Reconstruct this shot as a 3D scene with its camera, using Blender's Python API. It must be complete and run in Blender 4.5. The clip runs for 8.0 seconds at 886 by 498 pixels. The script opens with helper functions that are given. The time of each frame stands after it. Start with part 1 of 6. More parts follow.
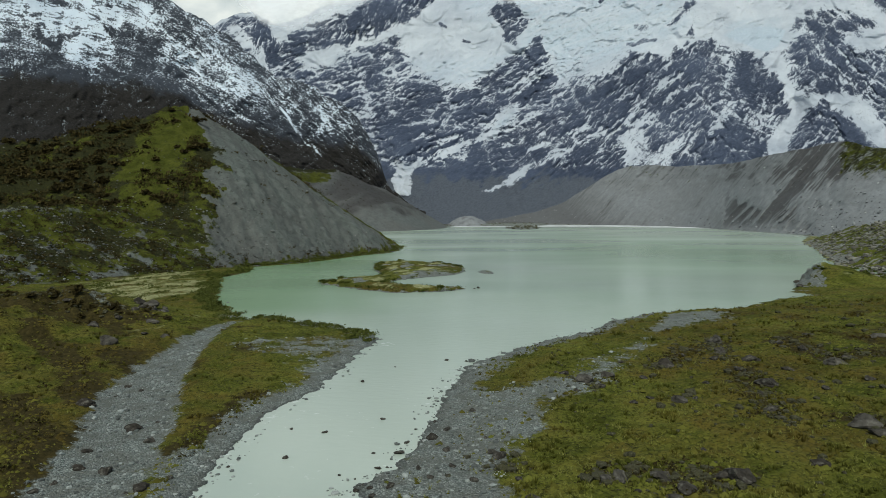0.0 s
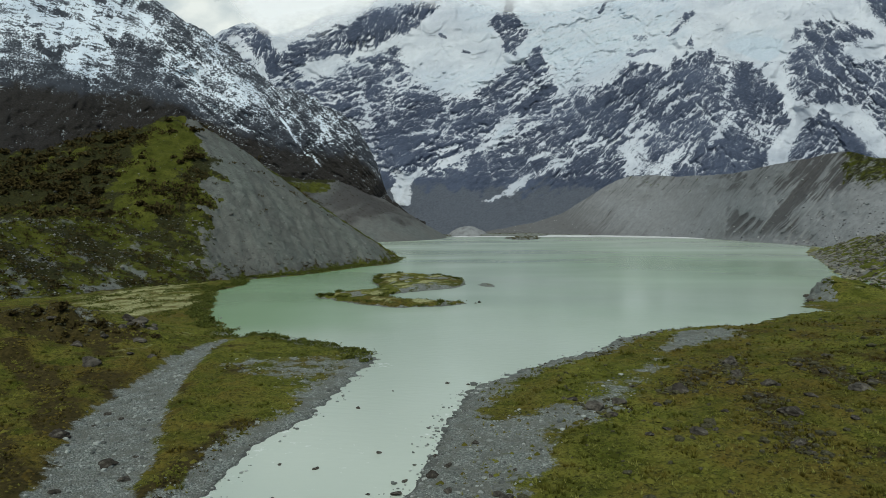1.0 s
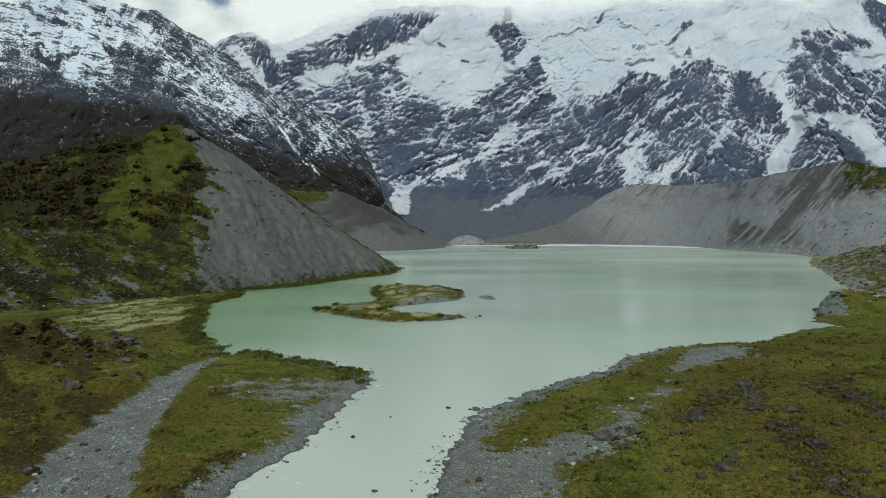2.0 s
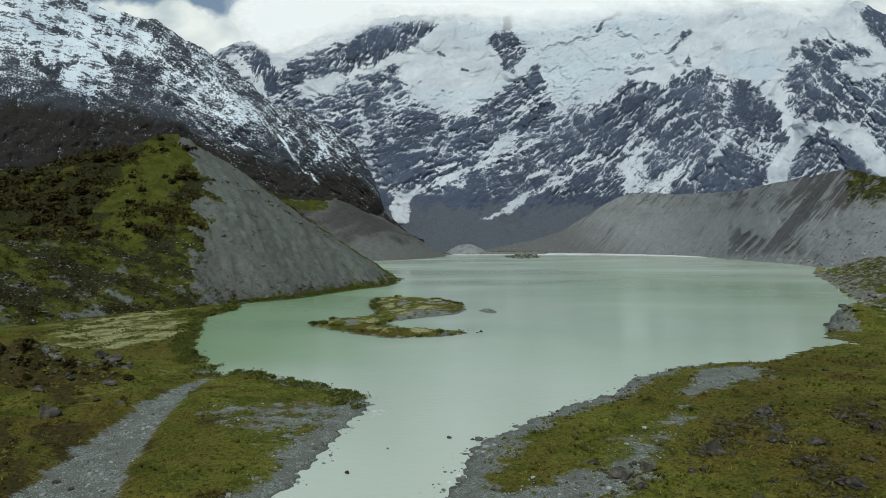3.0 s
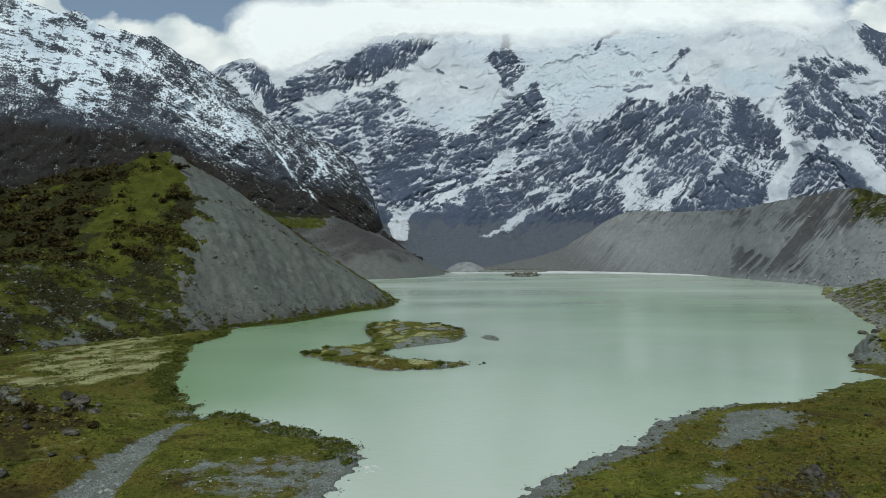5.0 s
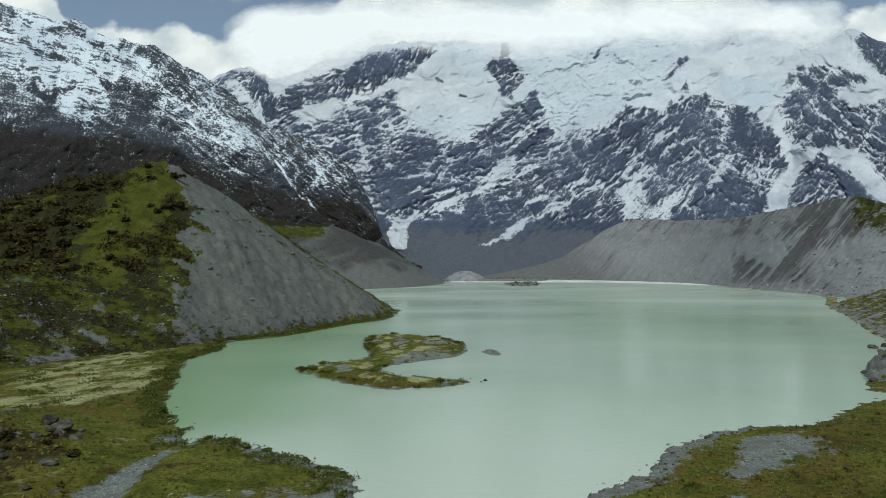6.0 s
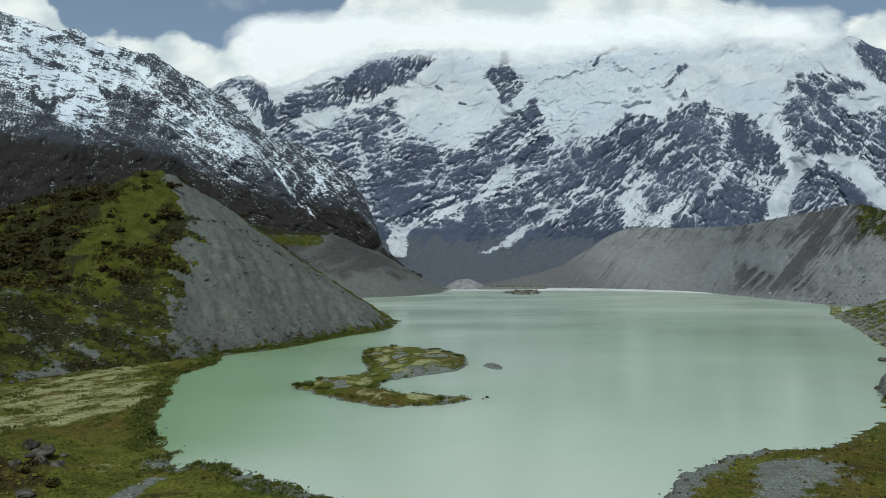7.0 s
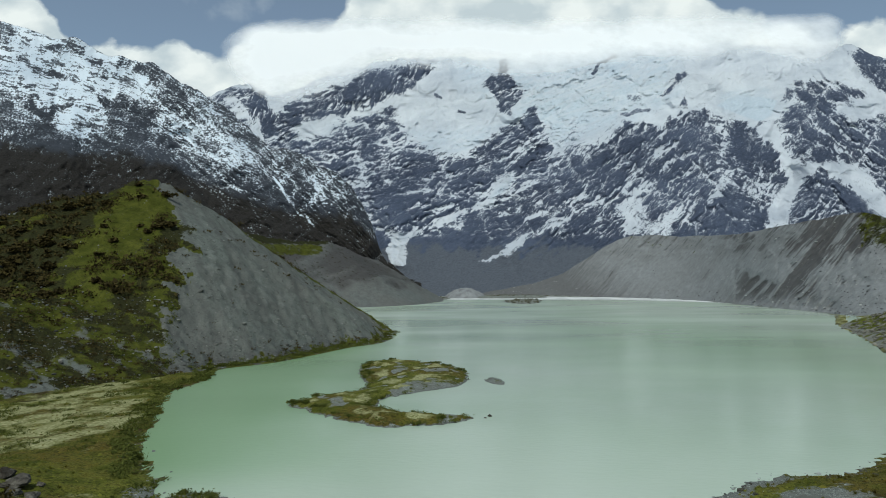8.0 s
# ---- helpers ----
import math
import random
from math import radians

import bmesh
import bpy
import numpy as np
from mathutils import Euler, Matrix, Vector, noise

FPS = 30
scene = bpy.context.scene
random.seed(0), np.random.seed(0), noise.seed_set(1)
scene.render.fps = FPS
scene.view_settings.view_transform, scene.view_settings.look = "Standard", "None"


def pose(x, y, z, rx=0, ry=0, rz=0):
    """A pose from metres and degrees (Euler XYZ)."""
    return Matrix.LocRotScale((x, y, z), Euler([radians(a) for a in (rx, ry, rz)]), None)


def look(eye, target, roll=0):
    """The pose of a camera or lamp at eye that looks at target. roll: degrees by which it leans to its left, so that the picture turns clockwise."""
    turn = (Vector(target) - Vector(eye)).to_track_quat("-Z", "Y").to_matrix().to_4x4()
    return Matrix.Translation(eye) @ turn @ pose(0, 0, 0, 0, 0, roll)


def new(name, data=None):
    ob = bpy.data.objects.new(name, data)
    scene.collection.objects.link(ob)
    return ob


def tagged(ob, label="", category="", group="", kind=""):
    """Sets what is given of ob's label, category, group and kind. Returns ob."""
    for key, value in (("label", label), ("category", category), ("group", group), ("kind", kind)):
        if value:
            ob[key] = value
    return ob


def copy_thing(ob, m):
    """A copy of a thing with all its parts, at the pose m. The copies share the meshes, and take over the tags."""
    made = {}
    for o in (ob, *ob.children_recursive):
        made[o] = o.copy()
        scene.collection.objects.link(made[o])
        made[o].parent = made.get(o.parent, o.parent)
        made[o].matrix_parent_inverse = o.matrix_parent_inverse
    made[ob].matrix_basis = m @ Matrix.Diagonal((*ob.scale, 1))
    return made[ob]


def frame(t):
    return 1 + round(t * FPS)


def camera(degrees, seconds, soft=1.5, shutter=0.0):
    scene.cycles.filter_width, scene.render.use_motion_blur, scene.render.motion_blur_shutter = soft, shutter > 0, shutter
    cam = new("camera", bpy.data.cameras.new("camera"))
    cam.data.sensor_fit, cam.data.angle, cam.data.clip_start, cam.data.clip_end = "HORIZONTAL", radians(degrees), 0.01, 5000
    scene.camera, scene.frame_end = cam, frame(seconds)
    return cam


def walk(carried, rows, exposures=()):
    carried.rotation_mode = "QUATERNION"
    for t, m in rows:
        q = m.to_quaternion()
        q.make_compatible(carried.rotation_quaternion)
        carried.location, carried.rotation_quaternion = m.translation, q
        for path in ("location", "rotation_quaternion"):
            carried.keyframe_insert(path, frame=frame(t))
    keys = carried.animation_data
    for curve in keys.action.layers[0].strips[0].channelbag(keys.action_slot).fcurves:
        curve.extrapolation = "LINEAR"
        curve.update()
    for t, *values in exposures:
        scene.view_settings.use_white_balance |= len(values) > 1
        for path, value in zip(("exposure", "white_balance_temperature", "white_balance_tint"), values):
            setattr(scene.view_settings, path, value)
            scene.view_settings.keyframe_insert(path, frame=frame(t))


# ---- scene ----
cam = camera(67.0, 8.0, 0.6)
PATH = [
    (0, (0.517, 6.517, 38.464), (0.543, 8.514, 38.358), -0.6),
    (0.5, (0.486, 10.667, 39.011), (0.513, 12.665, 38.919), -0.6),
    (1, (0.459, 15.405, 39.778), (0.486, 17.404, 39.701), -0.6),
    (1.5, (0.332, 19.882, 40.413), (0.361, 21.881, 40.349), -0.6),
    (3, (0.155, 33.336, 43.619), (0.187, 35.336, 43.592), -0.6),
    (3.5, (0.297, 37.882, 44.534), (0.33, 39.882, 44.519), -0.6),
    (4, (0.161, 42.912, 45.591), (0.195, 44.912, 45.59), -0.6),
    (4.5, (0.018, 47.667, 46.461), (0.053, 49.666, 46.472), -0.6),
    (6, (-0.347, 60.847, 50.03), (-0.308, 62.846, 50.076), -0.6),
    (6.5, (-0.34, 65.284, 51.311), (-0.301, 67.283, 51.369), -0.7),
    (7, (-0.355, 69.236, 52.415), (-0.315, 71.234, 52.483), -0.7),
    (7.5, (-0.362, 74.212, 53.732), (-0.32, 76.21, 53.811), -0.7),
    (8, (-0.545, 79.333, 54.565), (-0.503, 81.33, 54.657), -0.8),
]
walk(cam, [(t, look(eye, target, roll)) for t, eye, target, roll in PATH], [(0, -0.1, 6550, 0), (4.5, -0.05, 6450, 0), (8, -0.03, 6350, 0)])

# ---- world, sun, exposure ----
scene.view_settings.exposure = 0.0
SUN_EL, SUN_AZ = radians(52), radians(188)   # azimuth clockwise from +y (the way the valley runs)
world = bpy.data.worlds.new("sky")
world.use_nodes = True
scene.world = world
wt = world.node_tree
sky = wt.nodes.new("ShaderNodeTexSky")
sky.sky_type, sky.sun_disc = "NISHITA", False
sky.sun_elevation, sky.sun_rotation = SUN_EL, SUN_AZ
sky.altitude, sky.air_density, sky.dust_density = 800, 1.0, 1.5
wt.nodes["Background"].inputs["Strength"].default_value = 0.086
# broken high cloud all over the sky
wco = wt.nodes.new("ShaderNodeTexCoord")
wno = wt.nodes.new("ShaderNodeTexNoise")
wno.inputs["Scale"].default_value, wno.inputs["Detail"].default_value = 2.2, 8
wra = wt.nodes.new("ShaderNodeValToRGB")
wra.color_ramp.elements[0].position, wra.color_ramp.elements[1].position = 0.63, 0.76
wra.color_ramp.elements[0].color = (0.10, 0.10, 0.10, 1)      # thin high haze
wmx = wt.nodes.new("ShaderNodeMix")
wmx.data_type = "RGBA"
wmx.inputs[7].default_value = (10, 10.3, 10.6, 1)
wt.links.new(wco.outputs["Generated"], wno.inputs["Vector"])
wt.links.new(wno.outputs["Fac"], wra.inputs["Fac"])
wt.links.new(wra.outputs["Color"], wmx.inputs[0])
wt.links.new(sky.outputs["Color"], wmx.inputs[6])
wt.links.new(wmx.outputs[2], wt.nodes["Background"].inputs["Color"])
sun = new("sun", bpy.data.lights.new("sun", "SUN"))
sun.data.energy, sun.data.angle, sun.data.color = 2.6, radians(5), (1.0, 0.96, 0.9)
sun.matrix_world = look((0, 0, 0), (-math.sin(SUN_AZ) * math.cos(SUN_EL), -math.cos(SUN_AZ) * math.cos(SUN_EL), -math.sin(SUN_EL)))

# ---- tools ----
rng = np.random.default_rng(11)


def lattice(ix, iy, seed):
    h = (ix.astype(np.int64) * 374761393 + iy.astype(np.int64) * 668265263 + seed * 2147483647) & 0xFFFFFFFF
    h = ((h ^ (h >> 13)) * 1274126177) & 0xFFFFFFFF
    return ((h ^ (h >> 16)) & 0xFFFF) / 65535.0 * 2 * math.pi


def perlin(x, y, seed=0):
    """Gradient noise, about -0.7 to 0.7."""
    x, y = np.asarray(x, float), np.asarray(y, float)
    ix, iy = np.floor(x), np.floor(y)
    fx, fy = x - ix, y - iy
    sx, sy = fx * fx * fx * (fx * (fx * 6 - 15) + 10), fy * fy * fy * (fy * (fy * 6 - 15) + 10)

    def corner(a, b):
        g = lattice(ix + a, iy + b, seed)
        return np.cos(g) * (fx - a) + np.sin(g) * (fy - b)
    top = corner(0, 0) * (1 - sx) + corner(1, 0) * sx
    return top * (1 - sy) + (corner(0, 1) * (1 - sx) + corner(1, 1) * sx) * sy


def fbm(x, y, octaves=5, seed=0, gain=0.5):
    total, a = 0.0, 1.0
    for k in range(octaves):
        total = total + a * perlin(x * 2 ** k, y * 2 ** k, seed + k)
        a *= gain
    return total


def ridged(x, y, octaves=5, seed=0, gain=0.5):
    """Sharp crests near 1, hollows near 0."""
    total, a, norm = 0.0, 1.0, 0.0
    for k in range(octaves):
        total = total + a * (1 - np.abs(perlin(x * 2 ** k, y * 2 ** k, seed + k)) * 2)
        norm += a
        a *= gain
    return total / norm


def step(a, b, x):
    t = np.clip((x - a) / (b - a), 0, 1)
    return t * t * (3 - 2 * t)


def to_line(x, y, pts):
    """Distance to a line through pts."""
    best = np.full(np.shape(x), 1e9)
    for (ax, ay), (bx, by) in zip([p[:2] for p in pts[:-1]], [p[:2] for p in pts[1:]]):
        dx, dy = bx - ax, by - ay
        s = np.clip(((x - ax) * dx + (y - ay) * dy) / (dx * dx + dy * dy + 1e-9), 0, 1)
        best = np.minimum(best, np.hypot(x - ax - s * dx, y - ay - s * dy))
    return best


def within(x, y, poly):
    """Signed distance to a closed outline, positive inside."""
    odd = np.zeros(np.shape(x), bool)
    for (ax, ay), (bx, by) in zip(poly, poly[1:] + poly[:1]):
        odd ^= ((ay > y) != (by > y)) & (x < (bx - ax) * (y - ay) / (by - ay + 1e-12) + ax)
    d = to_line(x, y, poly + poly[:1])
    return np.where(odd, d, -d)


def rounded(pts, n=6):
    """A closed outline through pts with its corners eased."""
    out, m = [], len(pts)
    for i in range(m):
        p0, p1, p2, p3 = (np.array(pts[(i + k) % m][:2], float) for k in (-1, 0, 1, 2))
        for s in np.arange(n) / n:
            out.append(tuple(0.5 * (2 * p1 + (p2 - p0) * s + (2 * p0 - 5 * p1 + 4 * p2 - p3) * s * s + (3 * p1 - p0 - 3 * p2 + p3) * s ** 3)))
    return out


def crest(x, y, line, slope, hollow=0.0):
    """Height of a ridge whose sides fall from a crest line (x, y, z) at a given slope."""
    best = np.full(np.shape(x), -1e9)
    for a, b in zip(line[:-1], line[1:]):
        for s in np.arange(0, 1, 0.125):
            px, py, pz = (a[k] + (b[k] - a[k]) * s for k in range(3))
            d = np.hypot(x - px, y - py)
            best = np.maximum(best, pz - slope * d + hollow * d * d)
    return best


def sheet(name, P, material, masks=None, keep=None, wrap=False):
    """A mesh from a grid of places, with named values per vertex."""
    n, m = P.shape[:2]
    idx = np.arange(n * m).reshape(n, m)
    nxt = np.roll(idx, -1, 1) if wrap else idx[:, 1:]
    cur = idx if wrap else idx[:, :-1]
    quads = np.stack([cur[:-1], nxt[:-1], nxt[1:], cur[1:]], -1).reshape(-1, 4)
    if keep is not None:
        quads = quads[keep.reshape(-1)[quads].any(1)]
    used, inv = np.unique(quads, return_inverse=True)
    quads = inv.reshape(-1, 4)
    me = bpy.data.meshes.new(name)
    me.vertices.add(len(used))
    me.vertices.foreach_set("co", P.reshape(-1, 3)[used].astype(np.float32).ravel())
    me.loops.add(quads.size)
    me.loops.foreach_set("vertex_index", quads.astype(np.int32).ravel())
    me.polygons.add(len(quads))
    me.polygons.foreach_set("loop_start", np.arange(0, quads.size, 4, dtype=np.int32))
    me.polygons.foreach_set("use_smooth", np.ones(len(quads), bool))
    me.update(calc_edges=True)
    for key, v in (masks or {}).items():
        at = me.attributes.new(key, "FLOAT", "POINT")
        at.data.foreach_set("value", np.asarray(v, np.float32).reshape(-1)[used])
    me.materials.append(material)
    return new(name, me)


def soup(name, V, F, material, smooth=False, masks=None):
    """A mesh from many small pieces: V (n, 3) places, F (k, 3) triangles."""
    me = bpy.data.meshes.new(name)
    me.vertices.add(len(V))
    me.vertices.foreach_set("co", np.asarray(V, np.float32).ravel())
    F = np.asarray(F, np.int32)
    me.loops.add(F.size)
    me.loops.foreach_set("vertex_index", F.ravel())
    me.polygons.add(len(F))
    me.polygons.foreach_set("loop_start", np.arange(0, F.size, 3, dtype=np.int32))
    me.polygons.foreach_set("use_smooth", np.full(len(F), smooth))
    me.update(calc_edges=True)
    for key, v in (masks or {}).items():
        me.attributes.new(key, "FLOAT", "POINT").data.foreach_set("value", np.asarray(v, np.float32))
    me.materials.append(material)
    return me


def part(name, me, parent, label="", m=None):
    ob = new(name, me)
    ob.parent = parent
    if m is not None:
        ob.matrix_basis = m
    return tagged(ob, label)

# ---- materials ----
class Nodes:
    """A material with a few shorthands for wiring it."""

    def __init__(self, name):
        self.mat = bpy.data.materials.new(name)
        self.mat.use_nodes = True
        self.t = self.mat.node_tree
        self.bsdf = self.t.nodes["Principled BSDF"]
        self.co = self.add("ShaderNodeTexCoord").outputs["Object"]

    def add(self, kind, ins=None):
        node = self.t.nodes.new(kind)
        for k, v in (ins or {}).items():
            self.put(node.inputs[k], v)
        return node

    def put(self, socket, v):
        if isinstance(v, bpy.types.NodeSocket):
            self.t.links.new(v, socket)
        else:
            socket.default_value = v

    def set(self, **ins):
        for k, v in ins.items():
            self.put(self.bsdf.inputs[k.replace("_", " ")], v)
        return self

    def mapped(self, scale, turn=(0, 0, 0)):
        turned = self.add("ShaderNodeMapping", {"Vector": self.co, "Rotation": turn}).outputs[0]
        return self.add("ShaderNodeMapping", {"Vector": turned, "Scale": scale}).outputs[0]

    def noise(self, scale, detail=5, rough=0.55, co=None):
        return self.add("ShaderNodeTexNoise", {"Vector": co or self.co, "Scale": scale, "Detail": detail, "Roughness": rough}).outputs["Fac"]

    def cells(self, scale, co=None, out="Distance"):
        return self.add("ShaderNodeTexVoronoi", {"Vector": co or self.co, "Scale": scale}).outputs[out]

    def value(self, name):
        node = self.add("ShaderNodeAttribute")
        node.attribute_name = name
        return node.outputs["Fac"]

    def math(self, op, a, b=0.0, c=None):
        node = self.add("ShaderNodeMath")
        node.operation = op
        self.put(node.inputs[0], a)
        self.put(node.inputs[1], b)
        if c is not None:
            self.put(node.inputs[2], c)
        return node.outputs[0]

    def ramp(self, fac, *stops):
        node = self.add("ShaderNodeValToRGB", {"Fac": fac})
        el = node.color_ramp.elements
        while len(el) < len(stops):
            el.new(0.5)
        for e, (p, c) in zip(el, stops):
            e.position = p
            e.color = (c, c, c, 1) if isinstance(c, (int, float)) else (*c, 1)
        return node.outputs["Color"]

    def mix(self, fac, a, b, how="MIX"):
        node = self.add("ShaderNodeMix")
        node.data_type, node.blend_type = "RGBA", how
        for i, v in ((0, fac), (6, a), (7, b)):
            self.put(node.inputs[i], (*v, 1) if isinstance(v, tuple) and len(v) == 3 else v)
        return node.outputs[2]

    def bump(self, height, strength=0.5, distance=1.0, normal=None):
        ins = {"Height": height, "Strength": strength, "Distance": distance}
        if normal is not None:
            ins["Normal"] = normal
        return self.add("ShaderNodeBump", ins).outputs[0]

    def cut(self, v, at, soft=0.05):
        return self.add("ShaderNodeMapRange", {"Value": v, "From Min": at - soft, "From Max": at + soft}).outputs[0]


def stone_colour(n, base, scale):
    """Grey stone, stained at two sizes."""
    a = n.noise(scale, 6)
    b = n.noise(scale * 7, 4)
    d = tuple(c * 0.55 for c in base)
    l = tuple(min(1, c * 1.45) for c in base)
    return n.mix(n.ramp(b, (0.35, 0.0), (0.65, 0.6)), n.ramp(a, (0.3, d), (0.5, base), (0.72, l)), l)


def ground_material():
    """Turf, gravel, scrub and dry grass, by the cover values on the sheet."""
    n = Nodes("turf_and_gravel")
    big, mid, small, tiny = n.noise(0.02, 4), n.noise(0.12, 5), n.noise(0.9, 6, 0.65), n.noise(5.0, 3)
    green = n.mix(n.ramp(mid, (0.35, 0.0), (0.62, 1.0)), (0.056, 0.067, 0.008), (0.156, 0.166, 0.030))
    brown = n.mix(n.ramp(small, (0.35, 0.0), (0.7, 1.0)), (0.052, 0.034, 0.008), (0.130, 0.088, 0.022))
    turf = n.mix(n.ramp(n.math("ADD", n.math("MULTIPLY", big, 0.6), n.math("MULTIPLY", mid, 0.5)), (0.5, 0.0), (0.64, 0.75)), green, brown)
    # near-black gaps: shade between the tufts, painted into the turf
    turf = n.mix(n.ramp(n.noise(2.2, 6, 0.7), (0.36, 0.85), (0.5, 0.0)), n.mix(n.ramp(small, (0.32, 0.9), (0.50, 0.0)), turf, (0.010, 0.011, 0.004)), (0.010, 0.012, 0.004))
    turf = n.mix(n.ramp(tiny, (0.5, 0.0), (0.75, 0.4)), turf, (0.15, 0.145, 0.04))
    pale = n.mix(n.ramp(small, (0.35, 0.0), (0.65, 1.0)), (0.14, 0.15, 0.05), (0.37, 0.365, 0.20))
    turf = n.mix(n.cut(n.math("ADD", n.value("pale"), n.math("MULTIPLY", n.math("SUBTRACT", n.noise(0.10, 7, 0.65, n.mapped((1.0, 0.55, 1.0), (0, 0, 0.5))), 0.5), 2.4)), 0.5, 0.16), turf, pale)
    scrub = n.mix(n.ramp(small, (0.3, 0.0), (0.7, 1.0)), (0.018, 0.016, 0.006), (0.068, 0.054, 0.018))
    turf = n.mix(n.cut(n.math("ADD", n.value("scrub"), n.math("MULTIPLY", n.math("SUBTRACT", n.noise(0.07, 6, 0.65), 0.5), 1.7)), 0.5, 0.1), turf, scrub)
    cell = n.cells(3.4)
    hue = n.add("ShaderNodeTexVoronoi", {"Vector": n.co, "Scale": 3.4}).outputs["Color"]
    tone = n.add("ShaderNodeSeparateColor", {"Color": hue}).outputs[0]
    gravel = n.mix(n.ramp(tone, (0.1, 0.0), (0.9, 1.0)), (0.155, 0.180, 0.165), (0.40, 0.44, 0.405))
    gravel = n.mix(n.ramp(cell, (0.25, 0.0), (0.7, 0.6)), gravel, (0.085, 0.092, 0.084))
    gravel = n.mix(n.ramp(n.noise(0.22, 7, 0.65), (0.40, 0.85), (0.60, 0.0)), gravel, (0.15, 0.155, 0.135))
    g = n.cut(n.math("ADD", n.value("gravel"), n.math("MULTIPLY", n.math("SUBTRACT", n.noise(0.16, 8, 0.72), 0.5), 2.0)), 0.5, 0.09)
    col = n.mix(g, turf, gravel)
    col = n.mix(n.value("wet"), col, (0.05, 0.052, 0.05))
    h = n.mix(g, small, n.math("SUBTRACT", 1.0, cell))
    n.set(Base_Color=col, Roughness=n.math("SUBTRACT", 0.92, n.math("MULTIPLY", n.value("wet"), 0.45)), Normal=n.bump(h, 0.8, 0.5))
    n.set(**{"Specular_IOR_Level": 0.06})
    return n.mat


def scree_material(name, low, high, lush=1.0, rough=1.0):
    """Grey moraine gravel with runnels, and grass or scrub where it holds."""
    n = Nodes(name)
    a, b, c = n.noise(0.012, 5), n.noise(0.09, 6, 0.65), n.noise(0.8, 5, 0.7)
    rock = n.mix(n.ramp(b, (0.3, 0.0), (0.7, 1.0)), low, high)
    rock = n.mix(n.ramp(c, (0.55, 0.0), (0.72, 0.8 * rough)), rock, tuple(max(v * 1.25, 0.22) for v in high))
    rock = n.mix(n.ramp(c, (0.25, 0.85 * rough), (0.42, 0.0)), rock, (0.045, 0.047, 0.045))
    rock = n.mix(n.ramp(a, (0.4, 0.0), (0.65, 0.45 * rough)), rock, (0.13, 0.125, 0.115))
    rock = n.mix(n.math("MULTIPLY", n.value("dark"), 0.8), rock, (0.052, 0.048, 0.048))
    rock = n.mix(n.ramp(n.noise(0.32, 6, 0.7), (0.30, 0.85 * rough), (0.44, 0.0)), rock, tuple(v * 0.5 for v in low))
    turf = n.mix(n.ramp(b, (0.35, 0.0), (0.65, 1.0)), tuple(v * lush for v in (0.034, 0.041, 0.006)), tuple(v * lush for v in (0.074, 0.080, 0.014)))
    turf = n.mix(n.ramp(c, (0.3, 0.8), (0.48, 0.0)), turf, (0.02, 0.02, 0.008))
    scrub = n.mix(n.ramp(c, (0.3, 0.0), (0.7, 1.0)), tuple(v * lush for v in (0.010, 0.011, 0.005)), tuple(v * lush for v in (0.036, 0.037, 0.013)))
    wob = n.math("MULTIPLY", n.math("SUBTRACT", n.noise(0.05, 8, 0.7), 0.5), 1.5)
    veg = n.cut(n.math("ADD", n.value("grass"), wob), 0.5, 0.07)
    shr = n.cut(n.math("ADD", n.value("scrub"), n.math("MULTIPLY", n.math("SUBTRACT", n.noise(0.11, 8, 0.72), 0.5), 2.0)), 0.5, 0.07)
    col = n.mix(shr, n.mix(veg, rock, turf), scrub)
    n.set(Base_Color=col, Roughness=0.95, Normal=n.bump(n.math("ADD", b, n.math("MULTIPLY", c, 0.35)), 0.9 * rough, 2.5))
    n.set(**{"Specular_IOR_Level": 0.08})
    return n.mat


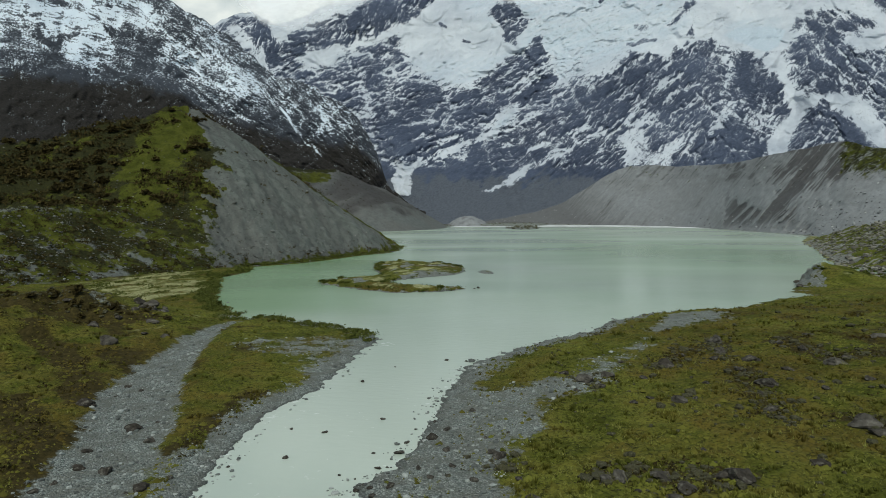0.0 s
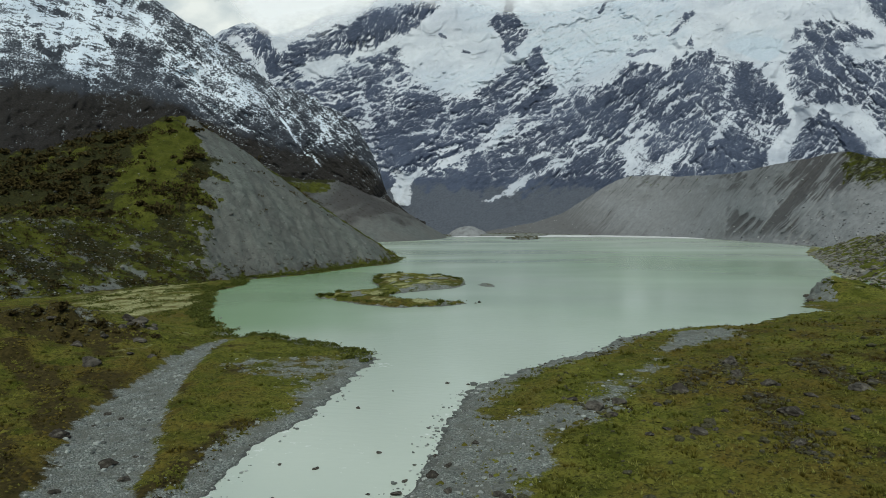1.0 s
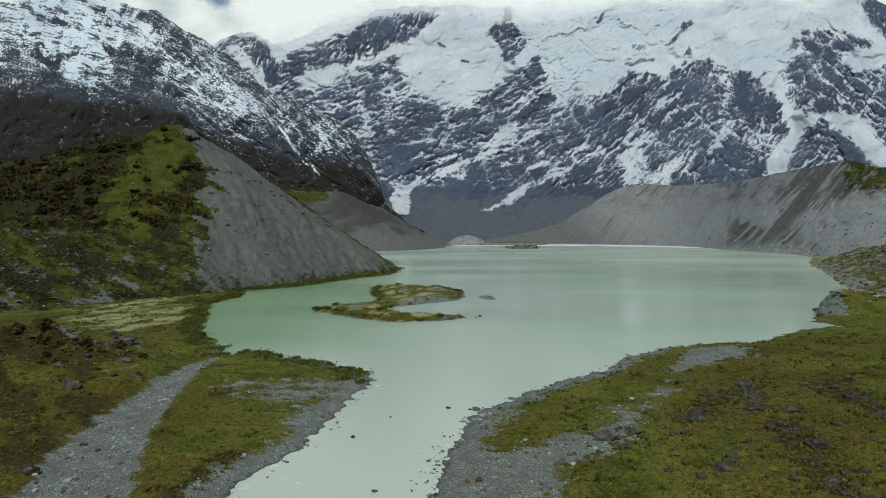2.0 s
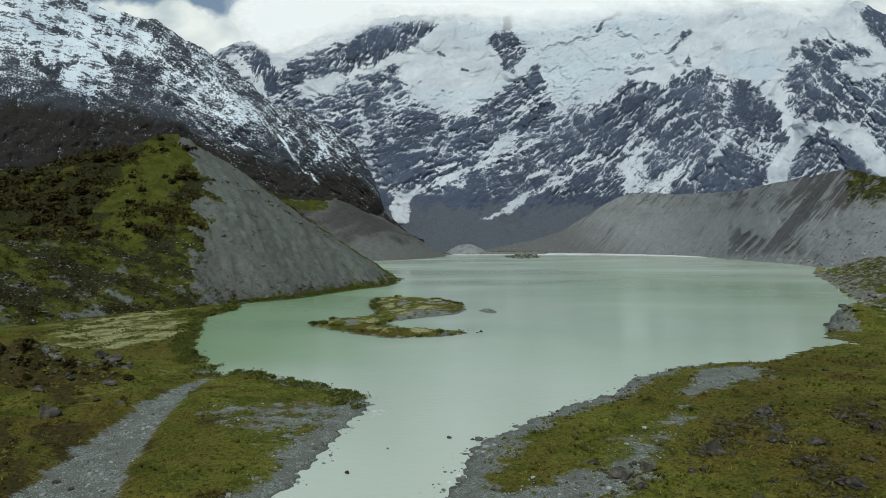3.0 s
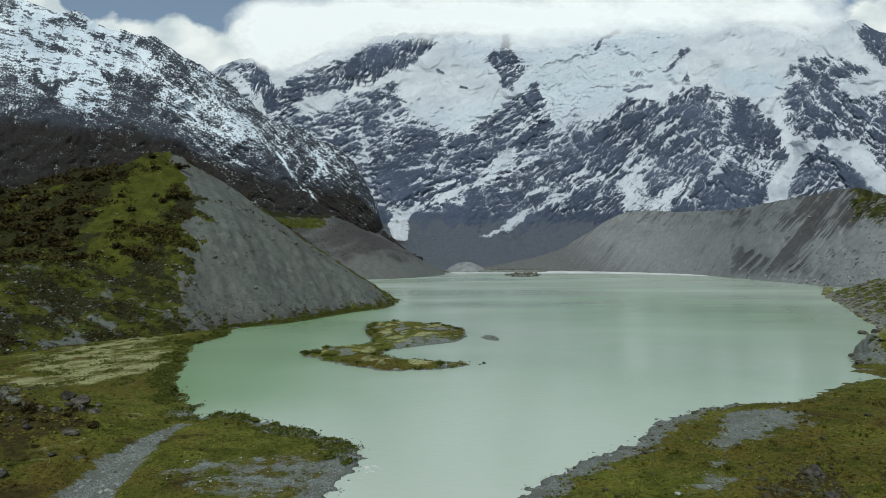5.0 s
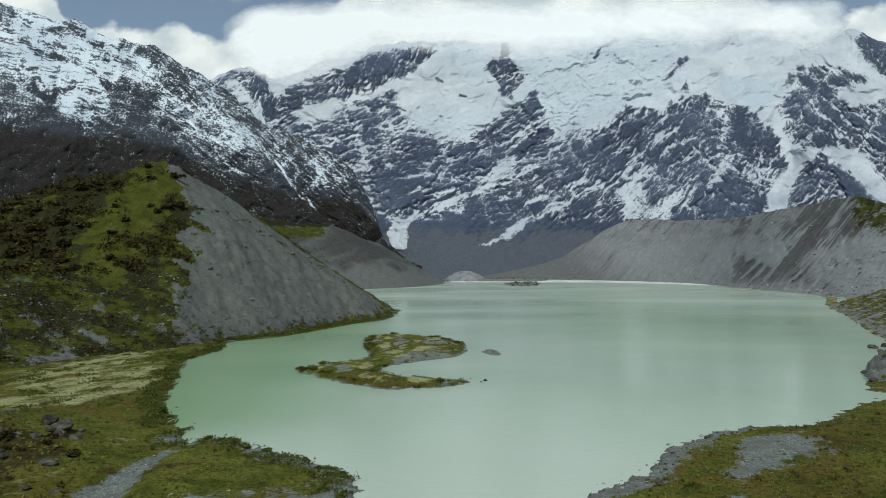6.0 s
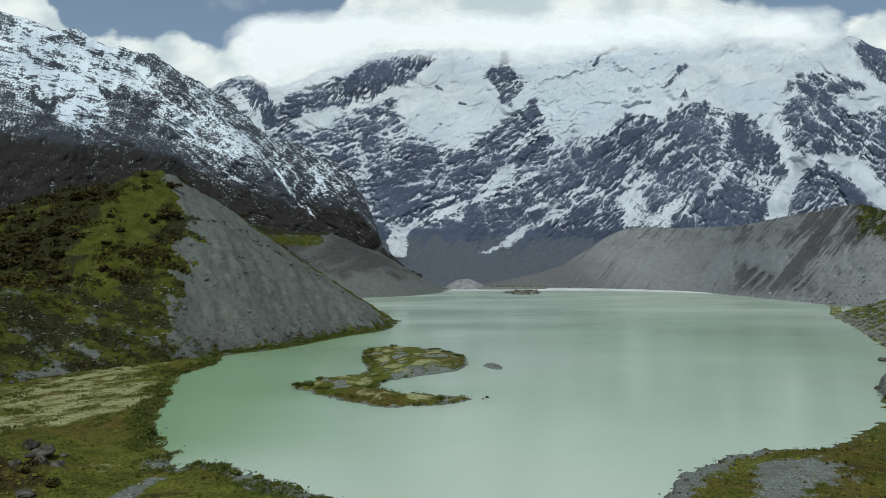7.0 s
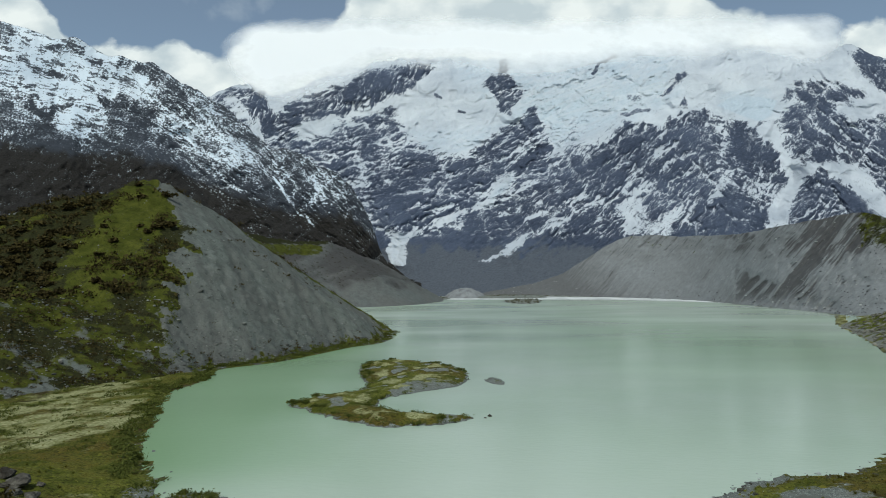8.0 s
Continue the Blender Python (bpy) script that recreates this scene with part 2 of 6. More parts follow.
def mountain_material(name, rock_dark, rock_light, turn, fine, snow_dim, snow_bright):
    """Rock with snow lying where the cover value and the grain let it."""
    n = Nodes(name)
    grain = n.noise(1.0, 8, 0.72, n.mapped((fine * 1.1, fine * 1.1, fine * 4.0), turn))
    speck = n.noise(1.0, 6, 0.75, n.mapped((fine * 4, fine * 4, fine * 9), turn))
    big = n.noise(0.0022, 5)
    rock = n.mix(n.ramp(grain, (0.3, 0.0), (0.7, 1.0)), rock_dark, rock_light)
    rock = n.mix(n.ramp(speck, (0.32, 0.6), (0.5, 0.0)), rock, tuple(v * 0.55 for v in rock_dark))
    rock = n.mix(n.ramp(big, (0.4, 0.0), (0.62, 0.5)), rock, tuple(v * 1.25 for v in rock_light))
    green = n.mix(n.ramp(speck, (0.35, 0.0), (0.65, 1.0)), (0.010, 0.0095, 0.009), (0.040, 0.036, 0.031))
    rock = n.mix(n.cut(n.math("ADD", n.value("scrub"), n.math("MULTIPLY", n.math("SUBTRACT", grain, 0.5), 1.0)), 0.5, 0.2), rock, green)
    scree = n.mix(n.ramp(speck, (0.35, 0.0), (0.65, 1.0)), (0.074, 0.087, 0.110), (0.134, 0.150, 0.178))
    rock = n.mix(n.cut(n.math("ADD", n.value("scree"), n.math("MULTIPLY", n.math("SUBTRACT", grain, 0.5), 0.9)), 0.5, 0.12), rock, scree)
    snow = n.mix(n.ramp(n.noise(1.0, 7, 0.62, n.mapped((0.003, 0.003, 0.006), turn)), (0.34, 0.0), (0.6, 1.0)), snow_dim, snow_bright)
    # blue-grey of bare ice, also used to paint the shaded snow slab
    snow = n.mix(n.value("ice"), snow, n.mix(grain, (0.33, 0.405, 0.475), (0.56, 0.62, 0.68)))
    lie = n.math("ADD", n.value("snow"), n.math("ADD", n.math("MULTIPLY", n.math("SUBTRACT", grain, 0.5), 0.5), n.math("MULTIPLY", n.math("SUBTRACT", speck, 0.5), 1.1)))
    lies = n.math("MAXIMUM", n.cut(lie, 0.52, 0.10), n.math("MULTIPLY", n.cut(lie, 0.36, 0.16), 0.36))
    n.set(Base_Color=n.mix(lies, rock, snow), Roughness=n.math("SUBTRACT", 0.9, n.math("MULTIPLY", lies, 0.25)))
    n.set(Normal=n.bump(n.math("ADD", grain, n.math("MULTIPLY", speck, 0.5)), n.math("SUBTRACT", 0.9, n.math("MULTIPLY", lies, 0.6)), 14.0))
    n.set(**{"Specular_IOR_Level": 0.2})
    return n.mat


def water_material():
    """Milky glacier water with a light chop."""
    n = Nodes("milky_water")
    # silt tone; open water also has cloud reflection painted in, the bay stays greener
    silt = n.ramp(n.noise(0.006, 4), (0.35, (0.375, 0.475, 0.36)), (0.65, (0.455, 0.535, 0.445)))
    silt = n.mix(n.value("bay"), silt, (0.25, 0.385, 0.225))
    silt = n.mix(n.value("river"), silt, (0.45, 0.515, 0.44))
    chop = n.noise(0.55, 3, 0.5, n.mapped((0.45, 1.0, 1.0), (0, 0, 0.25)))
    calm = n.ramp(n.noise(0.006, 3, 0.5, n.mapped((0.5, 1.0, 1.0), (0, 0, 0.1))), (0.4, 0.0), (0.65, 1.0))
    foam = n.cut(n.math("ADD", n.value("foam"), n.math("MULTIPLY", n.math("SUBTRACT", n.noise(0.5, 5, 0.7), 0.5), 1.5)), 0.62, 0.1)
    silt = n.mix(n.math("MULTIPLY", foam, 0.75), silt, (0.74, 0.77, 0.75))
    n.set(Base_Color=silt, Roughness=n.math("ADD", 0.14, n.math("MULTIPLY", calm, 0.11)), IOR=1.33)
    n.set(Normal=n.bump(chop, n.math("ADD", 0.06, n.math("MULTIPLY", calm, 0.06)), 0.6))
    return n.mat


def boulder_material():
    n = Nodes("greywacke")
    rnd = n.add("ShaderNodeObjectInfo").outputs["Random"]
    col = stone_colour(n, (0.078, 0.072, 0.060), 0.8)
    col = n.mix(n.math("MULTIPLY", rnd, 0.85), col, (0.035, 0.030, 0.024))
    top = n.add("ShaderNodeSeparateXYZ", {"Vector": n.co}).outputs[2]
    moss = n.cut(n.math("ADD", n.math("MULTIPLY", top, 0.25), n.noise(1.3, 5)), 0.78, 0.08)
    col = n.mix(n.math("MULTIPLY", moss, 0.6), col, (0.07, 0.07, 0.025))
    col = n.mix(n.ramp(n.noise(2.6, 6, 0.7), (0.54, 0.0), (0.66, 0.6)), col, (0.20, 0.19, 0.16))
    col = n.mix(n.ramp(n.noise(1.9, 6, 0.7), (0.36, 0.8), (0.48, 0.0)), col, (0.018, 0.016, 0.012))
    n.set(Base_Color=col, Roughness=0.9, Normal=n.bump(n.noise(2.2, 8, 0.7), 0.9, 0.5))
    n.set(**{"Specular_IOR_Level": 0.12})
    return n.mat


def gravel_material(name, shades):
    """Loose stones, each of its own grey."""
    n = Nodes(name)
    rnd = n.add("ShaderNodeNewGeometry").outputs["Random Per Island"]
    col = n.ramp(rnd, *zip((0.0, 0.6, 1.0), shades))
    col = n.mix(n.ramp(n.noise(4.0, 4), (0.4, 0.0), (0.7, 0.4)), col, (0.14, 0.14, 0.13))
    n.set(Base_Color=col, Roughness=0.85)
    return n.mat


def leaf_material(name, dark, light, dry=None, heath=None):
    n = Nodes(name)
    rnd = n.add("ShaderNodeNewGeometry").outputs["Random Per Island"]
    own = n.add("ShaderNodeObjectInfo").outputs["Random"]
    col = n.ramp(n.math("ADD", n.math("MULTIPLY", rnd, 0.7), n.math("MULTIPLY", own, 0.3)), (0.0, dark), (1.0, light))
    if dry:
        spread = n.math("ADD", n.math("MULTIPLY", n.noise(0.02, 4), 0.6), n.math("MULTIPLY", n.noise(0.12, 5), 0.5))
        col = n.mix(n.ramp(spread, (0.5, 0.0), (0.64, 0.75)), col, dry)
        col = n.mix(n.ramp(n.noise(0.06, 4), (0.35, 0.6), (0.55, 0.0)), col, tuple(c * 0.9 for c in dark))
    if heath:
        col = n.mix(n.cut(n.math("ADD", n.value("heath"), n.math("MULTIPLY", n.math("SUBTRACT", n.noise(0.07, 6, 0.65), 0.5), 1.7)), 0.5, 0.2), col, n.mix(rnd, tuple(c * 0.4 for c in heath), heath))
    n.set(Base_Color=col, Roughness=0.8)
    n.set(**{"Specular_IOR_Level": 0.06})
    return n.mat


def wood_material():
    n = Nodes("shrub_wood")
    n.set(Base_Color=n.ramp(n.noise(6.0, 4), (0.3, (0.03, 0.024, 0.018)), (0.7, (0.09, 0.07, 0.05))), Roughness=0.9)
    return n.mat


GROUND, WATER = ground_material(), water_material()
SCREE = scree_material("moraine_gravel", (0.086, 0.097, 0.087), (0.170, 0.186, 0.168), 1.2)
# the same moraine gravel, lightened and blued in colour for distance haze
WALL_SCREE = scree_material("hazed_moraine_gravel", (0.185, 0.195, 0.199), (0.265, 0.277, 0.279), 1.1, 0.45)
BANK_SCREE = scree_material("bank_stones", (0.15, 0.155, 0.135), (0.26, 0.27, 0.235), 1.7)
# FACE carries distance haze in its colours: blue rock and dimmed snow
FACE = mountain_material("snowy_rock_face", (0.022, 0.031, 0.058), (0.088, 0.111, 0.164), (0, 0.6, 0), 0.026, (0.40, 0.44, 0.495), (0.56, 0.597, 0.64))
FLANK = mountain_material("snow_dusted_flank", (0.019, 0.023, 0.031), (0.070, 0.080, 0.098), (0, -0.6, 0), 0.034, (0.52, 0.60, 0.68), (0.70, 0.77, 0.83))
ROCK, STONES, WOOD = boulder_material(), gravel_material("river_stones", ((0.045, 0.052, 0.047), (0.175, 0.196, 0.180), (0.38, 0.41, 0.38))), wood_material()
SHRUB = leaf_material("shrub_leaves", (0.032, 0.041, 0.009), (0.112, 0.128, 0.029))
SCRUB = leaf_material("brown_shrub_leaves", (0.020, 0.016, 0.007), (0.076, 0.061, 0.020))
TUSSOCK = leaf_material("tussock_clumps", (0.026, 0.031, 0.004), (0.168, 0.176, 0.032), (0.098, 0.070, 0.016), (0.075, 0.050, 0.014))
STRAW = leaf_material("dry_grass_blades", (0.035, 0.041, 0.005), (0.26, 0.258, 0.068), None, (0.095, 0.066, 0.020))

HEATH_STONE = boulder_material()
HILL_STONE = gravel_material("hill_stones", ((0.035, 0.036, 0.030), (0.10, 0.103, 0.090), (0.23, 0.235, 0.21)))
WALL_STONE = gravel_material("wall_blocks", ((0.060, 0.062, 0.064), (0.160, 0.165, 0.165), (0.42, 0.43, 0.42)))
BANK_STONE = gravel_material("bank_rocks", ((0.050, 0.045, 0.034), (0.130, 0.120, 0.092), (0.26, 0.25, 0.205)))
FAN_SCREE = scree_material("pale_fan_gravel", (0.088, 0.097, 0.093), (0.148, 0.160, 0.152))
# ---- the land round the lake ----
LAKE = [(-20, -300), (-26, 0), (-31, 60)] + [(-32.9, 96.4), (-33.7, 107.0), (-32.8, 116.9), (-32.4, 134.1), (-27.4, 147.9), (-24.7, 157), (-23.4, 171), (-20.0, 191), (-17.2, 210), (-21.7, 224), (-32.6, 236), (-44.8, 244), (-56.6, 256), (-65.3, 257), (-70.6, 254)]
LAKE += [(-75.5, 269), (-86.9, 286), (-99.8, 315), (-118.5, 378), (-131.3, 430), (-125.9, 462), (-136.1, 507), (-110.8, 537), (-90.7, 579), (-68.0, 637), (-44.1, 678), (-35.0, 791)]
LAKE += [(-60, 850), (-130, 950), (-230, 1250), (-225, 1560)] + [(-170, 1907), (-37.6, 2255), (60.9, 2523), (193, 2633), (331, 2535), (364, 2241)]
LAKE += [(430, 2000), (520, 1840), (596, 1560), (585, 1436), (565, 1257), (552, 1001), (444, 807), (377, 664), (302, 514), (271, 453), (218, 386), (174, 328), (169, 310), (170, 297)]
LAKE += [(165, 301), (152, 293), (132.5, 278), (114.2, 263), (99.5, 263), (86.7, 259), (71.7, 247), (59.4, 235)] + [(51.9, 222), (40.5, 211), (28.5, 200), (17.2, 185), (8.9, 172), (4.2, 156), (1.5, 142.2), (0.3, 130.8), (-1.2, 121.2), (-3.0, 115.6), (-4.6, 110.5), (-5.7, 105.9), (-8.7, 101.7), (-10.5, 95.6)] + [(-6, 60), (0, 0), (8, -300)]
STREAM_WEST = [(-56.5, 95.0), (-60.5, 118.0), (-71.0, 146.6), (-74.3, 173), (-75.6, 206), (-72.6, 240)]
STREAM_EAST = [(-42.7, 107.1), (-46.7, 126.4), (-54.6, 150), (-63.3, 185), (-68.1, 220), (-68.7, 243)]
STREAM = [(-60, -20), (-58, 60)] + STREAM_WEST + STREAM_EAST[::-1] + [(-38, 88), (-34, 60), (-30, -20)]
SPIT_GRAVEL = [(-59.2, 196), (-55.5, 206), (-46.2, 210), (-35.8, 210), (-21.7, 207), (-19.7, 188), (-24.1, 176), (-25.7, 160), (-30.5, 164), (-38.7, 177), (-52.0, 188)]
RIGHT_GRAVEL = [(10.3, 92.5), (13.1, 109.5), (17.9, 120.3), (27.0, 141.5), (34.9, 145.5), (48.1, 166), (60.9, 193), (72.5, 210), (91.6, 224), (103.1, 246), (83.2, 243), (66.6, 210), (55.7, 191), (38.7, 172), (29.5, 154), (20.1, 151), (10.0, 146.8), (9.7, 162)] + [(1, 150), (-3, 118), (-12, 94), (2, 60)]
FLAT = [(-172, 315), (-190, 366), (-196, 416), (-184, 473), (-174, 532), (-161, 507), (-141.8, 418), (-119.9, 372), (-116.2, 328), (-117.4, 303), (-130.0, 297), (-130.9, 272)]
HEATH = [[(29.2, 146.6), (38.1, 151)], [(52.0, 161), (61.9, 172), (77.4, 188), (68.2, 163)], [(69.0, 154), (64.4, 135.9), (60.2, 123.2), (60.5, 119.9)], [(23.8, 97.5), (32.0, 98.2), (34.0, 94.1), (42.5, 96.7)], [(92.0, 182), (93.3, 159), (107.2, 164)], [(8.7, 104.1), (10.2, 102.2)], [(-37.5, 145.6), (-39.5, 126.2), (-40.9, 109.1)], [(71.5, 119.4), (73.1, 111.9)], [(-114, 197), (-86, 166), (-69, 140)], [(-82, 136), (-65, 115), (-55, 96)], [(-83, 179), (-70, 168), (-69, 192)]]
HILL = [(-421, 560, 95), (-371, 590, 104), (-339, 620, 112), (-300, 645, 129), (-270, 662, 139), (-254, 678, 150), (-236, 690, 146), (-213, 705, 130), (-195, 720, 118), (-164, 742, 93), (-133, 770, 67), (-109, 785, 50), (-72, 805, 23), (-43, 812, 4)]
BENCH = [(-284, 390, 42), (-271, 430, 44), (-258, 470, 46), (-236, 505, 48), (-220, 525, 44)]
FAN = [(-457, 1500, 180), (-386, 1600, 162), (-320, 1650, 149), (-248, 1700, 154), (-200, 1760, 135), (-141, 1820, 110), (-56, 1900, 56), (17, 1960, 15)]
SHOULDER = [(322, 420, 19), (337, 470, 19)] + [(395, 560, 48), (409, 640, 38), (445, 740, 25)]


def land(x, y):
    """Height of the valley floor, and how far from the water (positive on land)."""
    wob = 2.2 * fbm(x / 14, y / 14, 4, 3) + 2.6 * fbm(x / 3.5, y / 3.5, 3, 9, 0.65)
    d = -within(x, y, LAKE_LINE) + wob * np.clip(np.hypot(x, y) / 220, 0.35, 2.0)
    z = np.where(d > 0, 1.5 * (1 - np.exp(-np.maximum(d, 0) / 9)) + 0.012 * np.maximum(d, 0), np.maximum(d * 0.25, -4))
    ashore = step(0, 25, d)
    z = z + ashore * (0.9 * fbm(x / 38, y / 38, 4, 21) + 0.4 * fbm(x / 9, y / 9, 3, 5) + 0.50 * fbm(x / 3.6, y / 3.6, 3, 7, 0.6) * step(420, 200, np.hypot(x, y)))
    stream = within(x, y, STREAM)
    z = np.where(d > 0, z - step(-4, 3, stream) * np.maximum(z - 0.45, 0) * 0.85, z)
    west = step(-70, -130, x) * step(300, 210, y)
    z = z + ashore * west * (8.0 * (0.8 + 1.1 * fbm(x / 42, y / 42, 3, 31)) + 4.6 * fbm(x / 19, y / 19, 3, 37)) * (1 - step(-9, 2, stream))
    knoll = np.exp(-((x + 126) / 36) ** 2 - ((y - 230) / 20) ** 2)
    z = z + ashore * knoll * (7.0 + 3.5 * fbm(x / 9, y / 9, 4, 33, 0.6))
    z = z + ashore * step(40, 150, x) * step(320, 230, y) * 3.0 * (1 + 0.6 * fbm(x / 50, y / 50, 3, 41))
    cone = np.clip(1 - np.hypot((x - 206) / 28, (y - 356) / 36) + 0.12 * fbm(x / 10, y / 10, 3, 43), 0, 1)
    z = z + 9.5 * cone * step(0, 6, d)      # a gravel knob on the eastern shore
    far = step(350, 900, np.hypot(x, y)) * step(0, 60, d)
    return z + far * 3 * (1 + fbm(x / 60, y / 60, 4, 51)), d, stream


LAKE_LINE = rounded(LAKE, 4)


def polar(r0, r1, ratio, a0, a1, da):
    r = np.exp(np.arange(math.log(r0), math.log(r1), ratio))
    a = np.radians(np.arange(a0, a1, da))
    R, A = np.meshgrid(r, a, indexing="ij")
    return R * np.sin(A), R * np.cos(A)


def heath_cover(x, y):
    """How far brown heath takes over from green grass."""
    return 0.10 + step(45, 130, x) * step(320, 200, y) * 0.34 + 0.24 * step(-34, -56, x) * step(262, 235, y)


def build_ground():
    r = np.concatenate([np.linspace(2, 66, 22), np.exp(np.arange(math.log(70), math.log(620), 0.0070)), np.exp(np.arange(math.log(622), math.log(4900), 0.03))])
    a = np.radians(np.concatenate([np.arange(-40, 40, 0.165), np.arange(40, 320, 4.0)]))
    R, A = np.meshgrid(r, a, indexing="ij")
    x, y = R * np.sin(A), R * np.cos(A)
    z, d, stream = land(x, y)
    z = z - 3.0 * step(6, 16, d) * step(430, 500, R) * (x > 150)      # lies under the moraine
    z = z + step(1200, 4500, R) * step(-200, -1500, y) * 500   # the valley closes behind
    shore = step(13, 2, d - 4 * fbm(x / 12, y / 12, 3, 77)) * np.where((x < -60) & (y > 262), 0.25, 0.85)
    shore = np.where((x > 95) & (y > 240), shore * 0.35, shore)
    frayed = 7 * fbm(x / 13, y / 13, 4, 79)
    gravel = np.maximum.reduce([shore, step(-4, 4, stream) * 0.92, step(-5, 7, within(x, y, SPIT_GRAVEL) + frayed) * 0.54, step(-6, 6, within(x, y, RIGHT_GRAVEL) + frayed) * (0.82 - 0.20 * step(140, 165, y) * step(222, 205, y))])
    knoll = np.exp(-((x + 132) / 52) ** 2 - ((y - 224) / 20) ** 2)
    gravel = np.maximum(gravel, 0.42 * np.exp(-((x + 118) / 22) ** 2 - ((y - 236) / 8) ** 2))
    gravel = np.maximum(gravel, step(318, 360, y) * step(100, 180, x) * 0.12)
    knob = np.hypot((x - 206) / 28, (y - 356) / 36)
    gravel = np.where(knob < 1.1, np.where(x - 0.5 * (y - 356) + 4 * fbm(x / 8, y / 8, 3, 45) < 205, 0.95, 0.05), gravel)
    gravel = np.maximum(gravel, 0.85 * np.exp(-((x - 90) / 13) ** 2 - ((y - 234) / 13) ** 2))
    gravel = np.maximum(gravel, step(900, 1300, R) * 1.0)
    pale = step(-14, 14, within(x, y, FLAT)) * 0.54 + 0.5 * step(320, 380, y) * step(100, 200, x)
    heath = np.zeros_like(x)
    for line in HEATH:
        heath = np.maximum(heath, step(6.0, 1.0, to_line(x, y, line)))
    scrub = np.maximum.reduce([heath_cover(x, y) + 0.5 * heath, 0.72 * step(0.25, 0.6, knoll), 0.42 * step(262, 300, y) * step(-150, -190, x)])
    ring = step(9, 3, d) * step(1, 3, d) * (x < -70) * (y > 262) * (y < 560)
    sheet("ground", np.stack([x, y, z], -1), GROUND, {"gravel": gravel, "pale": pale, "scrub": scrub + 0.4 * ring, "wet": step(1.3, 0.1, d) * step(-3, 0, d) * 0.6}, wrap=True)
    g = tagged(bpy.data.objects["ground"], "tussock grass flats and grey gravel banks round the lake", "ground", kind="structure")
    return g


def build_water():
    r = np.concatenate([[1, 30], np.exp(np.arange(math.log(60), math.log(2600), 0.012))])
    a = np.radians(np.concatenate([np.arange(-42, 42, 0.5), np.arange(42, 318, 4.0)]))
    R, A = np.meshgrid(r, a, indexing="ij")
    x, y = R * np.sin(A), R * np.cos(A)
    d = within(x, y, LAKE_LINE)
    river = step(290, 130, y)
    mottle = 0.16 * fbm(x / 10, y / 16, 4, 55) * step(260, 180, y)
    foam = mottle + 0.55 * np.exp(-((x + 14) / 7) ** 2 - ((y - 203) / 7) ** 2) + 0.30 * step(200, 150, y) + 0.10 * step(5, 0, d) * step(260, 200, y)
    bearing = 1000 * x / np.maximum(y - 58, 1)
    silt = np.interp(bearing, [-85, 0, 158, 284, 402, 430], [1820, 1930, 1780, 1660, 1450, 1400])
    far = 1.3 * step(-10, 50, y - silt + 25 * fbm(x / 50, y / 50, 3, 59)) * step(1300, 1400, R)      # silt flats just awash
    z = np.zeros_like(x)
    keep = (d > -60) | (R < 62)
    east = 0.75 * np.exp(-((x - 230) / 120) ** 2 - ((y - 620) / 260) ** 2)
    bay = step(20, -85, x + 12 * fbm(x / 60, y / 60, 3, 57)) * step(900, 600, y) * step(230, 290, y)
    ob = sheet("water", np.stack([x, y, z], -1), WATER, {"river": river, "bay": np.maximum(bay, east), "foam": np.maximum(foam, far)}, keep, wrap=True)
    return tagged(ob, "milky pale green glacier lake and its outlet river", "water", kind="structure")


def run_along(x, y, line):
    """How far along a line its nearest place lies."""
    best, run, done = np.full(np.shape(x), 1e9), np.zeros(np.shape(x)), 0.0
    for a, b in zip(line[:-1], line[1:]):
        dx, dy = b[0] - a[0], b[1] - a[1]
        length = math.hypot(dx, dy)
        s = np.clip(((x - a[0]) * dx + (y - a[1]) * dy) / length ** 2, 0, 1)
        d = np.hypot(x - a[0] - s * dx, y - a[1] - s * dy)
        run = np.where(d < best, done + s * length, run)
        best = np.minimum(d, best)
        done += length
    return run


def hill_form(x, y):
    """Height of the moraine hill, and how far past the edge of its bare side."""
    z = np.maximum.reduce([crest(x, y, HILL[4:], 0.90), crest(x, y, HILL[:6], 0.66), crest(x, y, BENCH, 0.5)])
    runnel = ridged(x / 26 + y / 60, y / 90, 4, 61)
    edge = x - np.interp(y, [400, 450, 480, 505, 560, 600, 621, 640, 665, 700], [-90, -120, -150, -166, -178, -188, -193, -213, -236, -258])
    edge = edge + 24 * fbm(x / 26, y / 26, 5, 66, 0.68)
    bare = step(-5, 8, edge)
    z = z + np.clip(z / 18, 0, 1) * (1.6 * fbm(x / 30, y / 30, 5, 63) + (1 - bare) * (3.2 * fbm(x / 16, y / 16, 4, 64) + 3.0 * fbm(x / 60, y / 60, 2, 65) + 2.6 * (0.3 - np.abs(perlin(x / 8, y / 8, 70))) + 1.4 * (0.3 - np.abs(perlin(x / 3.6, y / 3.6, 72)))) + bare * 2.4 * (runnel - 0.6))
    inland = -within(x, y, LAKE_LINE)
    strip = 3 + 7 * step(760, 560, y) + 4 * fbm(x / 11, y / 11, 3, 74)      # a low shelf between slope and water
    z = np.minimum(z - 1.0, 0.3 + 0.12 * inland + 0.85 * np.maximum(inland - strip, 0))
    return np.minimum(z, 152), edge, inland


